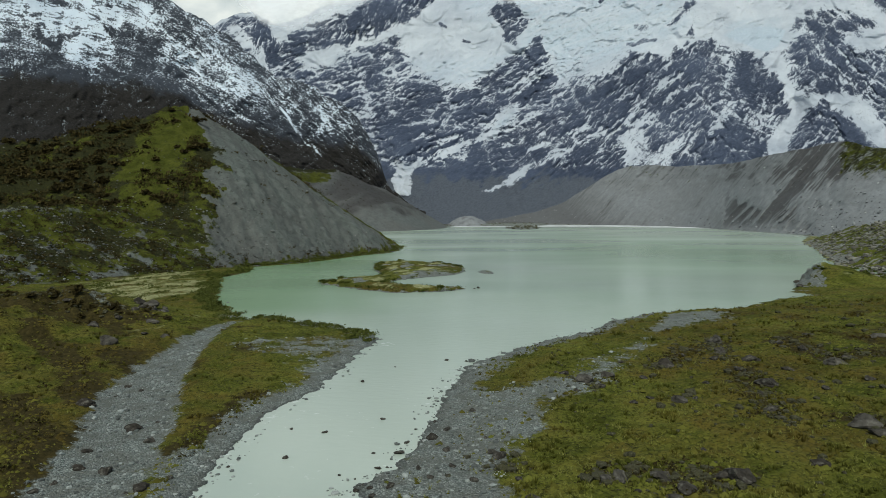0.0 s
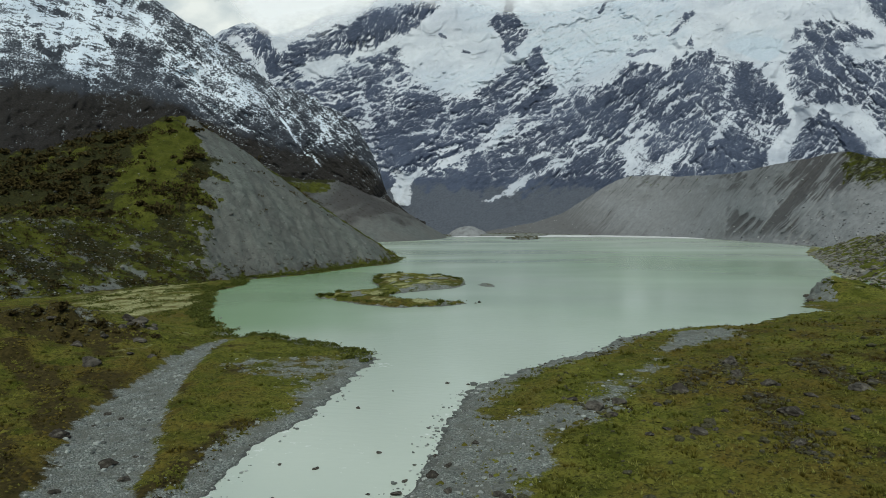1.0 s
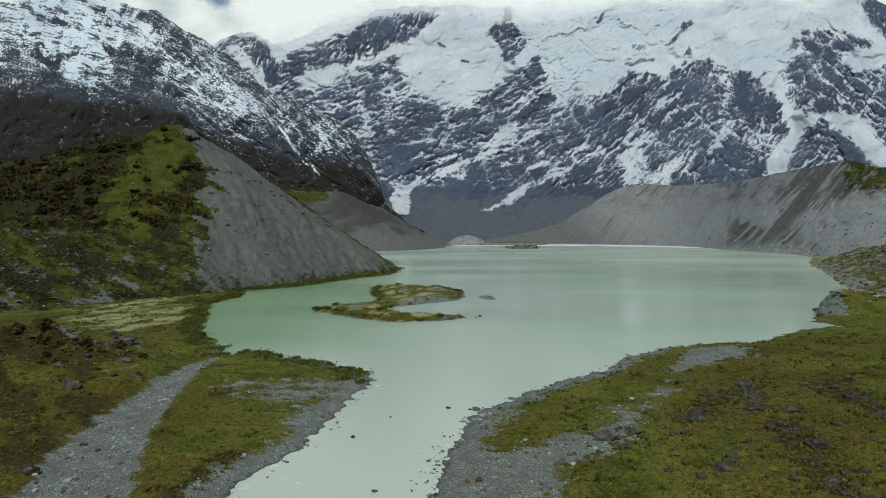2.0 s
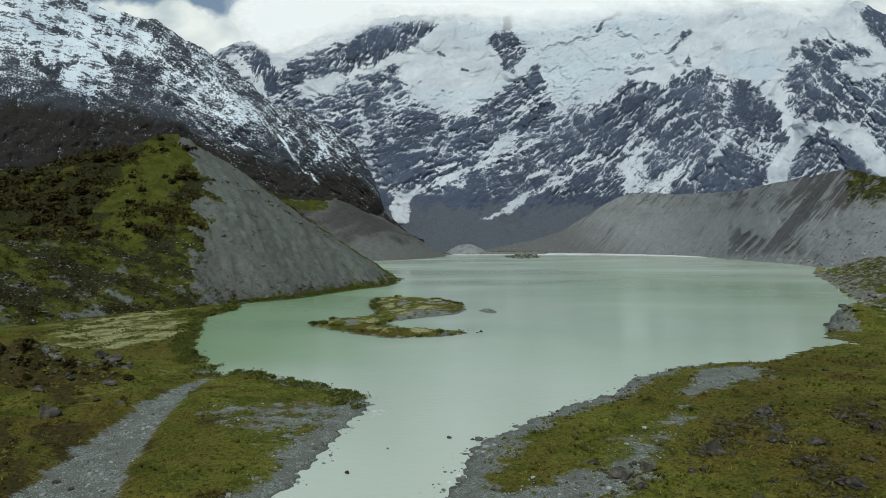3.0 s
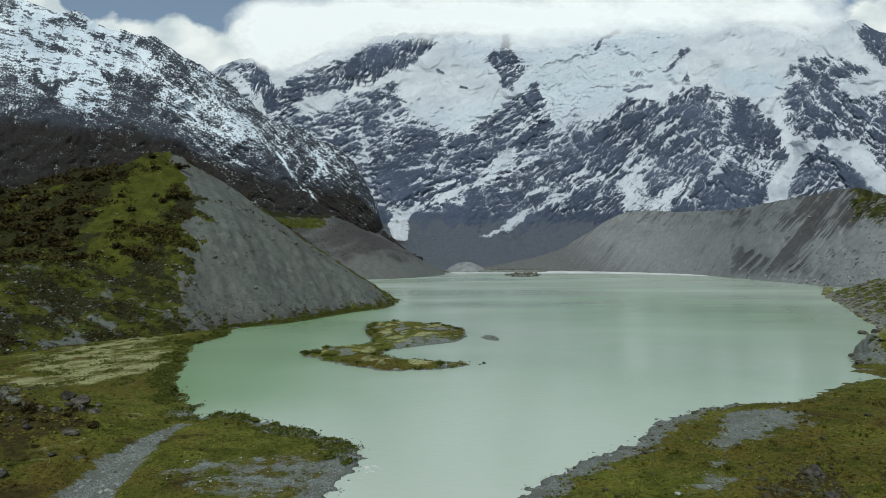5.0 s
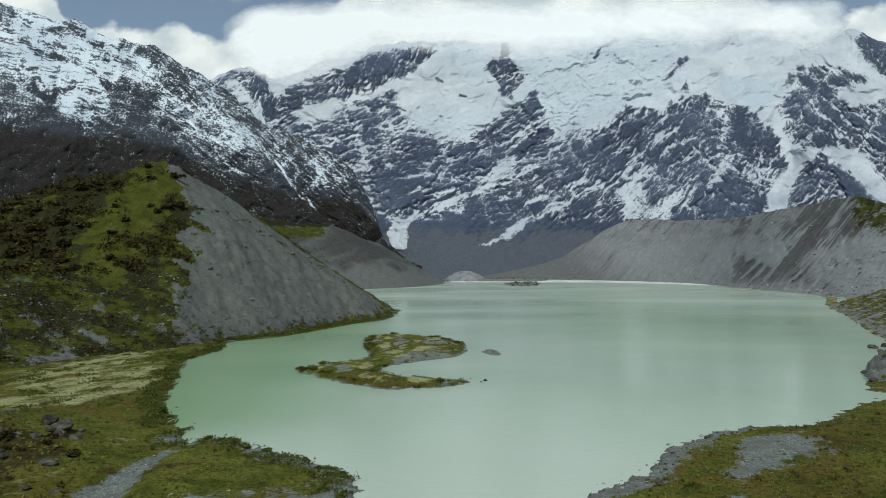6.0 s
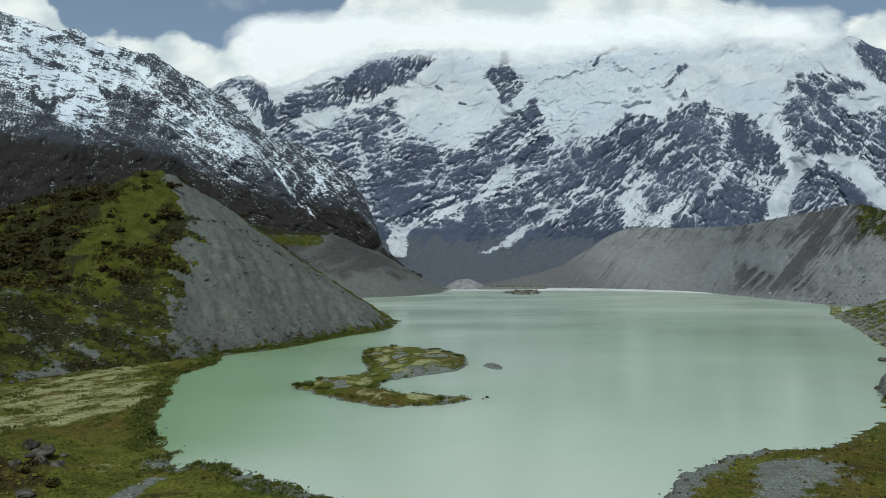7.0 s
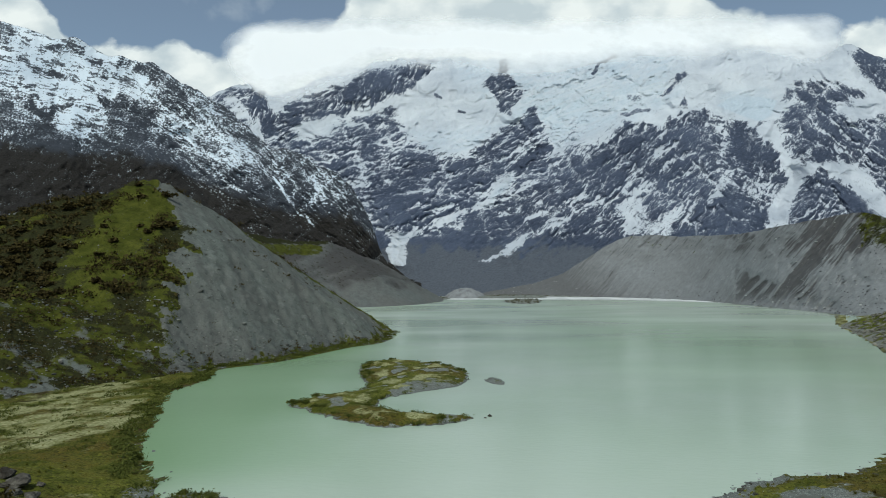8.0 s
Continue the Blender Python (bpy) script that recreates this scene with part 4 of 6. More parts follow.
def lay(U, W, bands, long, short, seed, warp=6, fleck=0.14, patches=()):
    """Grain of the rock by zones (middle, degrees) and patches (outline, degrees), evened out to spread over 0 to 1: gullies near 1."""
    total, weight = np.zeros_like(U), np.zeros_like(U)
    mids = [b[0] for b in bands]
    wu, ww = U + warp * fbm(U / 26, W / 26, 4, seed, 0.6), W + warp * fbm(U / 26, W / 26, 4, seed + 5, 0.6)
    lean = U + 0.36 * (W - 200) + 25 * fbm(U / 70, W / 70, 3, seed + 9)
    zones = []
    for k, (mid, degrees) in enumerate(bands):
        lo, hi = mids[max(k - 1, 0)], mids[min(k + 1, len(mids) - 1)]
        rise = np.clip((lean - lo) / (mid - lo), 0, 1) if k else 1.0
        fall = np.clip((hi - lean) / (hi - mid), 0, 1) if k < len(mids) - 1 else 1.0
        zones.append((step(0.25, 0.75, np.minimum(rise, fall) * np.ones_like(U)), degrees))
    for outline, degrees in patches:
        m = step(-8, 8, within(wu, ww, outline))
        zones = [(w * (1 - m), d) for w, d in zones] + [(m, degrees)]
    for k, (w, degrees) in enumerate(zones):
        on = w > 0.001
        p, q = tilted(wu[on], ww[on], degrees)
        f = 0.30 * ridged(p / (long * 2.0), q / (short * 4.5), 2, seed + 60 + 7 * k) + 0.55 * ridged(p / long, q / short, 3, seed + 20 + 7 * k, 0.75) + 0.15 * ridged(p / (long * 0.3), q / (short * 1.2), 2, seed + 90 + 7 * k, 0.7)
        total[on] += w[on] * f
        weight[on] += w[on]
    total = total / np.maximum(weight, 0.001) + 0.10 * fbm(U / 40, W / 40, 3, seed + 3) + fleck * fbm(U / 2.6, W / 2.0, 2, seed + 4, 0.7)
    rank = np.empty(total.size)
    rank[np.argsort(total, axis=None)] = np.linspace(0, 1, total.size)
    return rank.reshape(total.shape)


GRAIN = {}
MAIN_BANDS = [(-330, 30), (-160, 10), (20, 15), (150, 30), (270, 40), (375, 44), (455, -22), (520, 40), (610, -38), (800, -30)]


FLUTES = [([(-175, 258), (-98, 300), (-55, 328), (15, 328), (-13, 280), (-90, 255)], 68), ([(-265, 296), (-232, 282), (-222, 240), (-250, 210), (-268, 240)], 75)]


def main_relief(U, W, V):
    GRAIN["main"] = g = lay(U, W, MAIN_BANDS, 34, 5.0, 141, 6, 0.22, FLUTES)
    r, t = tilted(U, W, 14)
    wu, ww = U + 20 * fbm(U / 50, W / 50, 3, 145), W + 20 * fbm(U / 50, W / 50, 3, 147)
    ribs = ridged(wu / 46 + ww / 90, ww / 80, 4, 151, 0.45)
    soft = soften(step(0.5, 0.85, main_base(U, W)), 4)
    rock = (0.25 + 0.75 * step(15, 85, W)) * (1 - 0.92 * soft)
    ice = np.clip(strokes(U, W, ICE_AND_SHADE), 0, 1)
    swell = 64 * fbm(wu / 60, ww / 34, 4, 155, 0.55) + 12 * ridged(r / 34 + 0.3 * fbm(U / 20, W / 20, 2, 156), t / 13, 4, 157, 0.6)
    falls = 30 * ice * (ridged(r / 22, t / 7, 4, 165, 0.65) - 0.5)
    rough = -44 * (soften(g, 3) - 0.5) - 12 * (soften(g, 1) - 0.5) + 30 * (ribs - 0.6) + 5 * fbm(U / 9, W / 9, 3, 159, 0.6)
    return spurs(U, W, SPURS) + rock * rough + soft * swell + falls


def main_cover(U, W, V, lie):
    high, low = strokes(U, W, SNOW), strokes(U, W, BARE)
    base = np.clip(main_base(U, W), -0.1, 0.95)
    g = GRAIN["main"]
    base = base + (-0.03 + 0.14 * fbm(U / 35, W / 35, 3, 171)) * step(0.8, 0.5, base)
    snow = base + (g - 0.5) * (0.75 - 0.35 * step(0.6, 0.9, base)) + 0.17 * lie * step(0.95, 0.6, base) + high - low
    foot = step(75, 45, W + 10 * fbm(U / 25, W / 25, 3, 173))
    snow = snow - 0.55 * foot * (base + high < 0.6)
    scree = step(75, 25, W + 22 * fbm(U / 40, W / 40, 4, 175)) * step(420, 250, np.abs(U - 60))
    p, q = tilted(U + 8 * fbm(U / 40, W / 40, 3, 176), W, 38)
    scree = scree * (0.25 + 1.1 * ridged(p / 90, q / 11, 4, 177, 0.65))
    r, t = tilted(U, W, 20)
    streak = ridged(r / 40 + 0.4 * fbm(U / 25, W / 25, 2, 178), t / 9, 4, 179, 0.6)
    ice = np.clip(strokes(U, W, ICE_AND_SHADE) * step(0.6, 0.85, base), 0, 1) * (0.35 + 0.65 * step(0.80, 0.5, streak))
    # slab's shade goes into the colour through the ice mask
    ice = np.maximum(ice, step(-2, 2, within(U, W, SHADED_SLAB)))
    return {"snow": np.clip(snow, -0.6, 1.4), "ice": ice, "scrub": np.zeros_like(U), "scree": np.clip(scree, 0, 1)}


def build_main():
    us = np.concatenate([np.arange(-480, -340, 6.0), np.arange(-340, 700, 0.95), np.arange(700, 1050, 6.0)])
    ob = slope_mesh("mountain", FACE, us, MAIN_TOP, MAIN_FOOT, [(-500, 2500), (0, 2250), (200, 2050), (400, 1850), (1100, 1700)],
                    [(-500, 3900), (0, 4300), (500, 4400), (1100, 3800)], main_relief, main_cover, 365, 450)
    return tagged(ob, "high snow-covered mountain with icefalls and dark rock ribs", "mountain")


FLANK_TOP = [(-1053, 467), (-804, 432), (-638, 397), (-596, 384), (-546, 365), (-525, 371), (-470, 341), (-437, 335), (-403, 328), (-361, 297), (-302, 266), (-269, 233), (-243, 209), (-227, 201), (-201, 196), (-176, 188), (-159, 172), (-134, 161), (-117, 145), (-101, 119), (-88, 97), (-80, 72), (-71, 44), (-62, 30), (-46, 17), (-18, -3), (12, -18)]
FLANK_FOOT = [(-1041, -19), (-633, -24), (-386, -27), (-169, -30), (-68, -28), (12, -27)]
FLANK_SPURS = [
    (120, 60, [(-525, 367), (-470, 260), (-419, 166), (-361, 107)]),
    (110, 60, [(-361, 297), (-302, 225), (-269, 156), (-235, 80)]),
    (40, 45, [(-235, 199), (-185, 147), (-143, 87), (-118, 36)]),
    (90, 60, [(-638, 389), (-587, 286), (-536, 184)]),
    (-18, 22, [(-235, 165), (-202, 118), (-160, 75)]),
    (-70, 40, [(-437, 319), (-378, 217), (-319, 131)]),
]
FLANK_SNOW = [
    (0.6, 1.7, [(-230, 160), (-218, 141), (-200, 112), (-181, 95), (-167, 83)]),
    (0.25, 1.5, [(-171, 155), (-156, 113)]),
    (0.25, 1.7, [(-312, 169), (-301, 155), (-277, 140)]),
    (0.25, 14, [(-327, 225), (-294, 203), (-269, 186)]),
    (0.2, 14, [(-386, 242), (-344, 216), (-302, 174)]),
]
FLANK_BARE = [
    (0.35, 8, [(-554, 354), (-516, 352)]),
    (0.3, 6, [(-495, 332), (-457, 330)]),
    (0.35, 6, [(-457, 324), (-432, 321)]),
    (0.3, 4, [(-637, 342), (-604, 337), (-562, 320), (-537, 307)]),
    (0.3, 4, [(-612, 297), (-583, 298)]),
    (0.3, 5, [(-545, 267), (-528, 269)]),
    (0.4, 4, [(-587, 278), (-578, 256), (-557, 248), (-553, 269)]),
]
FLANK_FIELDS = [
    (0.69, 10, [(-886, 381), (-638, 402), (-520, 371), (-445, 335), (-418, 311), (-401, 285), (-436, 270), (-487, 279), (-476, 251), (-511, 233), (-570, 244), (-587, 284), (-636, 287), (-884, 280)]),
    (0.40, 8, [(-802, 283), (-587, 286), (-560, 248), (-586, 223), (-636, 217), (-801, 212)]),
    (0.62, 8, [(-553, 248), (-486, 247), (-461, 230), (-486, 219), (-545, 225)]),
    (0.16, 6, [(-482, 273), (-457, 270), (-428, 266), (-404, 254), (-418, 229), (-451, 229), (-470, 241)]),
]
FLANK_FIELDS += [
    (0.33, 12, [(-401, 306), (-361, 297), (-285, 242), (-243, 194), (-235, 165), (-286, 157), (-352, 166), (-394, 208)]),
    (0.18, 8, [(-395, 304), (-378, 302), (-353, 285), (-361, 268), (-386, 276)]),
    (0.38, 10, [(-227, 188), (-201, 168), (-151, 154), (-126, 125), (-151, 117), (-202, 126), (-227, 156)]),
]


def flank_relief(U, W, V):
    GRAIN["flank"] = g = lay(U, W, [(-700, -8), (-480, -14), (-330, -34), (-200, -46), (-60, -50)], 26, 4.4, 341, 3.5, 0.16)
    edge = 0.35 + 0.65 * step(1.0, 0.75, V)
    smooth = 1 - 0.6 * step(150, 260, W) * step(-390, -470, U)
    return spurs(U, W, FLANK_SPURS) + edge * smooth * (-22 * (soften(g, 3) - 0.5) - 6 * (soften(g, 1) - 0.5) + 40 * (ridged(U / 60 - W / 90, W / 60, 3, 183, 0.5) - 0.6) + 8 * fbm(U / 20, W / 20, 3, 191, 0.6))


def flank_cover(U, W, V, lie):
    line = along(U[0], FLANK_LINE)[None, :]
    base = fields(U, W, np.clip(0.26 + 0.0 * U, 0, 1), FLANK_FIELDS)
    rise = W - line + 16 * fbm(U / 26, W / 26, 4, 197)
    base = base + 0.02 - 0.02 * step(-290, -150, U) - 0.40 * step(36, -44, rise) + 0.06 * fbm(U / 30, W / 30, 3, 198)
    fleck = fbm(U / 2.6, W / 2.2, 2, 199, 0.7)
    snow = base + (GRAIN["flank"] - 0.5) * (0.66 + 0.3 * step(0.45, 0.65, base)) + 0.60 * fleck * step(0.75, 0.3, base) + 0.09 * lie + strokes(U, W, FLANK_SNOW) - strokes(U, W, FLANK_BARE)
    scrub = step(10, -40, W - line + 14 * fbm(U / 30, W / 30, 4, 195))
    zero = np.zeros_like(U)
    return {"snow": np.clip(snow, -0.6, 1.4), "ice": zero, "scrub": scrub, "scree": zero}


FLANK_LINE = [(-883, 225), (-636, 226), (-553, 216), (-470, 211), (-386, 195), (-344, 170), (-260, 138), (-168, 117), (-118, 117), (-51, 53)]


def build_flank():
    us = np.concatenate([np.arange(-1000, -640, 6.0), np.arange(-640, -12, 1.15)])
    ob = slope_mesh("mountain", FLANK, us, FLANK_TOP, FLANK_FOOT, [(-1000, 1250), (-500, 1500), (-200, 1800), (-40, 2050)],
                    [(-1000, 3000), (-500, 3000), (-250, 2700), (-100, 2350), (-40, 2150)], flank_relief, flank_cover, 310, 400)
    return tagged(ob, "dark mountain flank dusted with snow above scrub", "mountain")


WALL_TOP = [(60, -26), (100, -15), (160, -4), (201, 10), (230, 28), (255, 45), (278, 57), (300, 64), (330, 65), (371, 62), (448, 64), (499, 72), (577, 86), (635, 96), (652, 96), (687, 85), (800, 78)]
WALL_NEAR = [(60, 2200), (158, 2060), (220, 1940), (284, 1815), (350, 1650), (402, 1500), (453, 1300), (500, 1145), (538, 1045), (585, 950), (640, 865), (690, 800), (800, 720)]
WALL_FAR = [(u, (0.68 * d + 50) / (0.68 - float(np.interp(u, *zip(*WALL_TOP))) / 1000) + 12) for u, d in WALL_NEAR]      # a slope of 34 degrees


def wall_gullies(U, W):
    """Runnels that come down the moraine aslant: 1 on their floors."""
    wu = U + 4 * fbm(U / 40, W / 40, 3, 81, 0.5)
    p, q = tilted(wu, W, 47)
    patch = step(-0.25, 0.3, fbm(U / 60, W / 60, 3, 82) + 0.5 - np.abs(wu - 540 - 0.9 * W) / 150)
    return (1 - ridged(p / 260, q / 12, 4, 83, 0.65)) * patch, ridged(p / 80, q / 5, 3, 85, 0.65)


def wall_relief(U, W, V):
    deep, hatch = wall_gullies(U, W)
    right = step(400, 480, U)
    lip = step(18, 44, W + 10 * fbm(U / 26, W / 26, 3, 87)) * (1 - right)
    return right * (-17 * deep + 2 * (hatch - 0.5)) + lip * 3 * (hatch - 0.5) + 3 * fbm(U / 26, W / 26, 3, 89, 0.5)


def wall_cover(U, W, V, lie):
    deep, hatch = wall_gullies(U, W)
    right = step(415, 480, U)
    edge = 10 * fbm(U / 26, W / 26, 3, 87)
    lip = step(20, 46, W + edge) * step(215, 275, U)
    # gully shade is put into the colour; lip and left end darker too
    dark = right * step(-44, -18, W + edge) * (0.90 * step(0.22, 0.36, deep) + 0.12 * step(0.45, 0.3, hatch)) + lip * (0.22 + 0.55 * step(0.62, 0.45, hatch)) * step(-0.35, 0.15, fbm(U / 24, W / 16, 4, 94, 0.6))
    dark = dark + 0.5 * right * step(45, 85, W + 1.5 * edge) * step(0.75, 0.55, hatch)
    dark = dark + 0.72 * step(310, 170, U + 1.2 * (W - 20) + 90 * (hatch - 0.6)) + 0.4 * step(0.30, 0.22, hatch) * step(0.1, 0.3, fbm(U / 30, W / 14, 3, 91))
    green = 0.56 * step(625, 650, U + 12 * fbm(U / 16, W / 16, 3, 93)) * step(20, 60, W + edge) + 0.30 * lip * (1 - right)
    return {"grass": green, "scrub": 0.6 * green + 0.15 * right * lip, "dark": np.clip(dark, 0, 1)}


def build_wall():
    us = np.arange(64, 800, 1.15)
    foot = [(u, -52000 / d) for u, d in WALL_NEAR]
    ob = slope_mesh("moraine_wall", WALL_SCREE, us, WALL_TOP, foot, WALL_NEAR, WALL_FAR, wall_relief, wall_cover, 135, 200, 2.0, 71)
    return tagged(ob, "grey eroded moraine wall along the far shore", "moraine")


build_main()
build_flank()
build_wall()


# ---- clouds ----
def cloud_material(name, glow):
    n = Nodes(name)
    co = n.mapped((0.0016, 0.0016, 0.0024))
    puff = n.noise(1.0, 9, 0.58, co)
    fac = n.cut(n.math("ADD", n.value("cloud"), n.math("MULTIPLY", n.math("SUBTRACT", puff, 0.5), 1.6)), 0.5, 0.13 if glow else 0.3)
    clear = n.add("ShaderNodeBsdfTransparent")
    shade = n.ramp(n.noise(1.6, 6, 0.5, co), (0.36, (0.62, 0.68, 0.74)), (0.62, (0.97, 0.98, 0.99)))
    if glow:
        body = n.add("ShaderNodeEmission", {"Color": shade, "Strength": 0.93}).outputs[0]
    else:
        lit = n.add("ShaderNodeBsdfDiffuse", {"Color": (0.95, 0.96, 0.97, 1)})
        thru = n.add("ShaderNodeBsdfTranslucent", {"Color": (0.95, 0.96, 0.97, 1)})
        body = n.add("ShaderNodeMixShader", {0: 0.15, 1: lit.outputs[0], 2: thru.outputs[0]}).outputs[0]
    out = n.add("ShaderNodeMixShader", {0: fac, 1: clear.outputs[0], 2: body}).outputs[0]
    n.put(n.t.nodes["Material Output"].inputs["Surface"], out)
    return n.mat


CLOUD_TOP = [(-894, 604), (-658, 520), (-600, 440), (-556, 405), (-535, 360), (-464, 352), (-411, 346), (-359, 356), (-302, 332), (-279, 360), (-217, 370), (-166, 362), (-145, 383), (-123, 422), (-45, 479), (128, 531), (388, 477), (452, 415), (517, 388), (604, 370), (737, 387), (1009, 474)]


def build_cloud_bank():
    us = np.arange(-900, 1100, 10.0)
    U, W = np.meshgrid(us, np.arange(60, 760, 10.0), indexing="xy")
    top = np.interp(us, [p[0] for p in CLOUD_TOP], [p[1] for p in CLOUD_TOP])[None, :] + 26 * fbm(U / 60, W / 60, 4, 205)
    cloud = 0.5 + np.clip((top - W) / 55, -0.75, 0.7) + 0.35 * step(420, 620, W)
    D = 4780 - 0.25 * np.abs(U)
    P = np.stack([D * U / 1000, EYE[1] + D, EYE[2] + D * W / 1000], -1)
    ob = sheet("backdrop", P, cloud_material("cloud_bank", True), {"cloud": cloud})
    ob.visible_shadow = False
    return tagged(ob, "bank of white cloud behind the peaks", "cloud", kind="structure")


VEIL_FOOT = [(-420, 300), (-300, 302), (-229, 290), (-199, 305), (-131, 324), (-46, 332), (21, 329), (90, 330), (166, 322), (261, 340), (339, 345), (417, 345), (556, 345), (652, 352), (800, 352)]


def build_cloud_veil():
    us = np.arange(-420, 800, 6.0)
    U, W = np.meshgrid(us, np.arange(200, 520, 5.0), indexing="xy")
    foot = along(us, VEIL_FOOT)[None, :] + 0 * U
    cloud = 0.5 + np.clip((W - foot) / 60, -0.95, 0.6) - 1.8 * step(-230, -390, U) - 1.2 * step(600, 700, U) - 1.8 * step(350, 450, W)
    D = 3180 + 2.2 * (W - 200)
    P = np.stack([D * U / 1000, EYE[1] + D, EYE[2] + D * W / 1000], -1)
    ob = sheet("cloud", P, cloud_material("cloud_veil", False), {"cloud": cloud})
    ob.visible_shadow = False
    return tagged(ob, "thin white cloud clinging to the snowy summit", "cloud")


build_cloud_bank()
build_cloud_veil()

# ---- things ----
ISLAND_LINE = rounded(ISLAND, 4)


def support(x, y):
    """Height of whatever lies under a place."""
    x, y = np.asarray(x, float), np.asarray(y, float)
    z = land(x, y)[0]
    h = np.where((x < 5) & (np.hypot(x, y) > 335) & (np.hypot(x, y) < 880), hill_form(x, y)[0], -9)
    isle, d = island_form(x, y, ISLAND_LINE, 2.6)
    return np.maximum(np.maximum(z, h), np.where(d > 0, isle, -9))


# boulders
def boulder_mesh(seed, flat):
    r = random.Random(seed)
    bm = bmesh.new()
    bmesh.ops.create_icosphere(bm, subdivisions=3, radius=0.5)
    cuts = [(Vector((r.uniform(-1, 1), r.uniform(-1, 1), r.uniform(-0.4, 1))).normalized(), r.uniform(0.26, 0.42)) for _ in range(7)]
    off = Vector((seed * 3.7, seed * 1.3, 0))
    for v in bm.verts:
        for n, k in cuts:                       # broken faces
            over = v.co.dot(n) - k
            if over > 0:
                v.co -= n * over * 0.88
        v.co *= 1 + 0.30 * noise.noise(v.co * 2.3 + off) + 0.16 * noise.noise(v.co * 6 + off)
        v.co.z *= flat
        v.co.x *= 1.15
    for f in bm.faces:
        f.smooth = False
    me = bpy.data.meshes.new("boulder")
    bm.to_mesh(me)
    bm.free()
    me.materials.append(ROCK)
    return me


BOULDERS = [boulder_mesh(k, 0.45 + 0.06 * (k % 5)) for k in range(10)]


def put_boulders(rows, label, group, sink=0.12, rise=1.0):
    for i, (x, y, size) in enumerate(rows):
        size *= 0.72
        ob = new("boulder", BOULDERS[(i * 7 + len(rows)) % 10])
        z = max(float(support(x, y)), -0.05 if "river" in group else 0.0)
        ob.matrix_world = pose(x, y, z + size * (0.22 - sink), rng.uniform(-8, 8), rng.uniform(-8, 8), rng.uniform(0, 360)) @ Matrix.Diagonal((size, size * rng.uniform(0.7, 1.0), size * rise, 1))
        tagged(ob, label, "boulder", group)


put_boulders([(-19.2, 123.2, 1.5), (-9.5, 130.2, 1.5), (-16.3, 158.9, 1.6), (-31.5, 107.6, 0.9), (-23.5, 111.1, 1.5), (-5.6, 112.3, 2.4), (-4.5, 117.3, 1.4), (-8.3, 106.0, 1.4), (-9.7, 112.5, 1.0), (-7.0, 106.4, 0.8), (3.4, 180.2, 1.8), (-9.6, 173.2, 1.0), (8.5, 178.6, 1.2), (-3.2, 124.3, 1.0), (-13.9, 103.6, 0.8), (-10.2, 99.7, 1.1), (-8.8, 98.1, 1.3), (-11.4, 102.2, 0.7), (-25.6, 125.4, 1.1), (-33.1, 134.9, 0.8)],
             "wet dark grey boulder in the shallow river", "boulders in the river", 0.05, 0.8)
put_boulders([(-0.2, 118.8, 2.8), (0.3, 128.2, 1.5), (2.3, 122.3, 1.9), (10.2, 107.1, 3.3), (9.1, 108.8, 2.4), (2.1, 111.1, 2.1), (2.8, 104.0, 1.8), (-2.2, 104.2, 1.8), (-6.0, 97.7, 2.0), (-8.2, 95.4, 1.8), (-10.7, 97.9, 1.3), (-0.5, 99.9, 2.0), (5.8, 97.7, 2.2), (7.3, 132.1, 1.8), (12.0, 97.4, 1.8), (28.3, 158.2, 1.9), (8.8, 116.1, 1.4), (12.8, 118.8, 1.2)],
             "grey angular boulder on the gravel bank", "boulders on the gravel bank")
put_boulders([(-68.6, 137.4, 4.6), (-53.3, 124.5, 4.3), (-47.7, 118.0, 2.6), (-55.8, 113.5, 2.4), (-53.4, 105.9, 2.8), (-48.6, 104.6, 3.1), (-40.9, 98.5, 3.6), (-42.2, 97.0, 1.1), (-54.0, 100.6, 1.6), (-55.0, 97.5, 2.1), (-38.2, 102.0, 1.5), (-66.8, 146.3, 1.3), (-63.3, 150.7, 1.6), (-50.5, 128.3, 1.4)],
             "grey boulder in the dry gravel stream bed", "boulders in the stream bed")
put_boulders([(-121.3, 257.1, 6.6), (-89.3, 189.7, 7.3), (-89.1, 218.9, 6.3), (-67.7, 154.1, 2.1), (-125.3, 247.6, 4.2), (-102.8, 237.8, 4.7), (-101.2, 205.9, 4.6), (-119.4, 225.4, 3.8), (-100.3, 219.9, 4.0), (-79.6, 204.1, 3.3), (-85.6, 204.6, 2.9)],
             "weathered grey boulder on the rough hillock", "boulders on the hillock", 0.05)
put_boulders([(32.9, 149.8, 7.2), (38.5, 152.5, 4.5), (34.7, 144.4, 3.2), (55.0, 162.0, 7.1), (61.9, 171.5, 3.9), (76.7, 186.4, 7.7), (72.7, 173.5, 5.3), (68.5, 166.0, 3.9), (75.4, 162.5, 5.7), (37.9, 131.4, 2.5), (47.2, 131.7, 4.4), (68.8, 141.3, 6.0), (64.4, 135.9, 3.3), (61.0, 124.8, 3.7), (60.5, 120.8, 2.5), (29.9, 156.7, 3.5), (29.4, 142.0, 2.2), (46.4, 151.5, 2.6), (45.8, 167.3, 2.6), (42.3, 135.0, 2.4), (67.8, 151.9, 3.3), (57.5, 145.1, 2.1)],
             "dark lichened boulder half sunk in the tussock grass", "boulders in the grass", 0.15, 0.92)
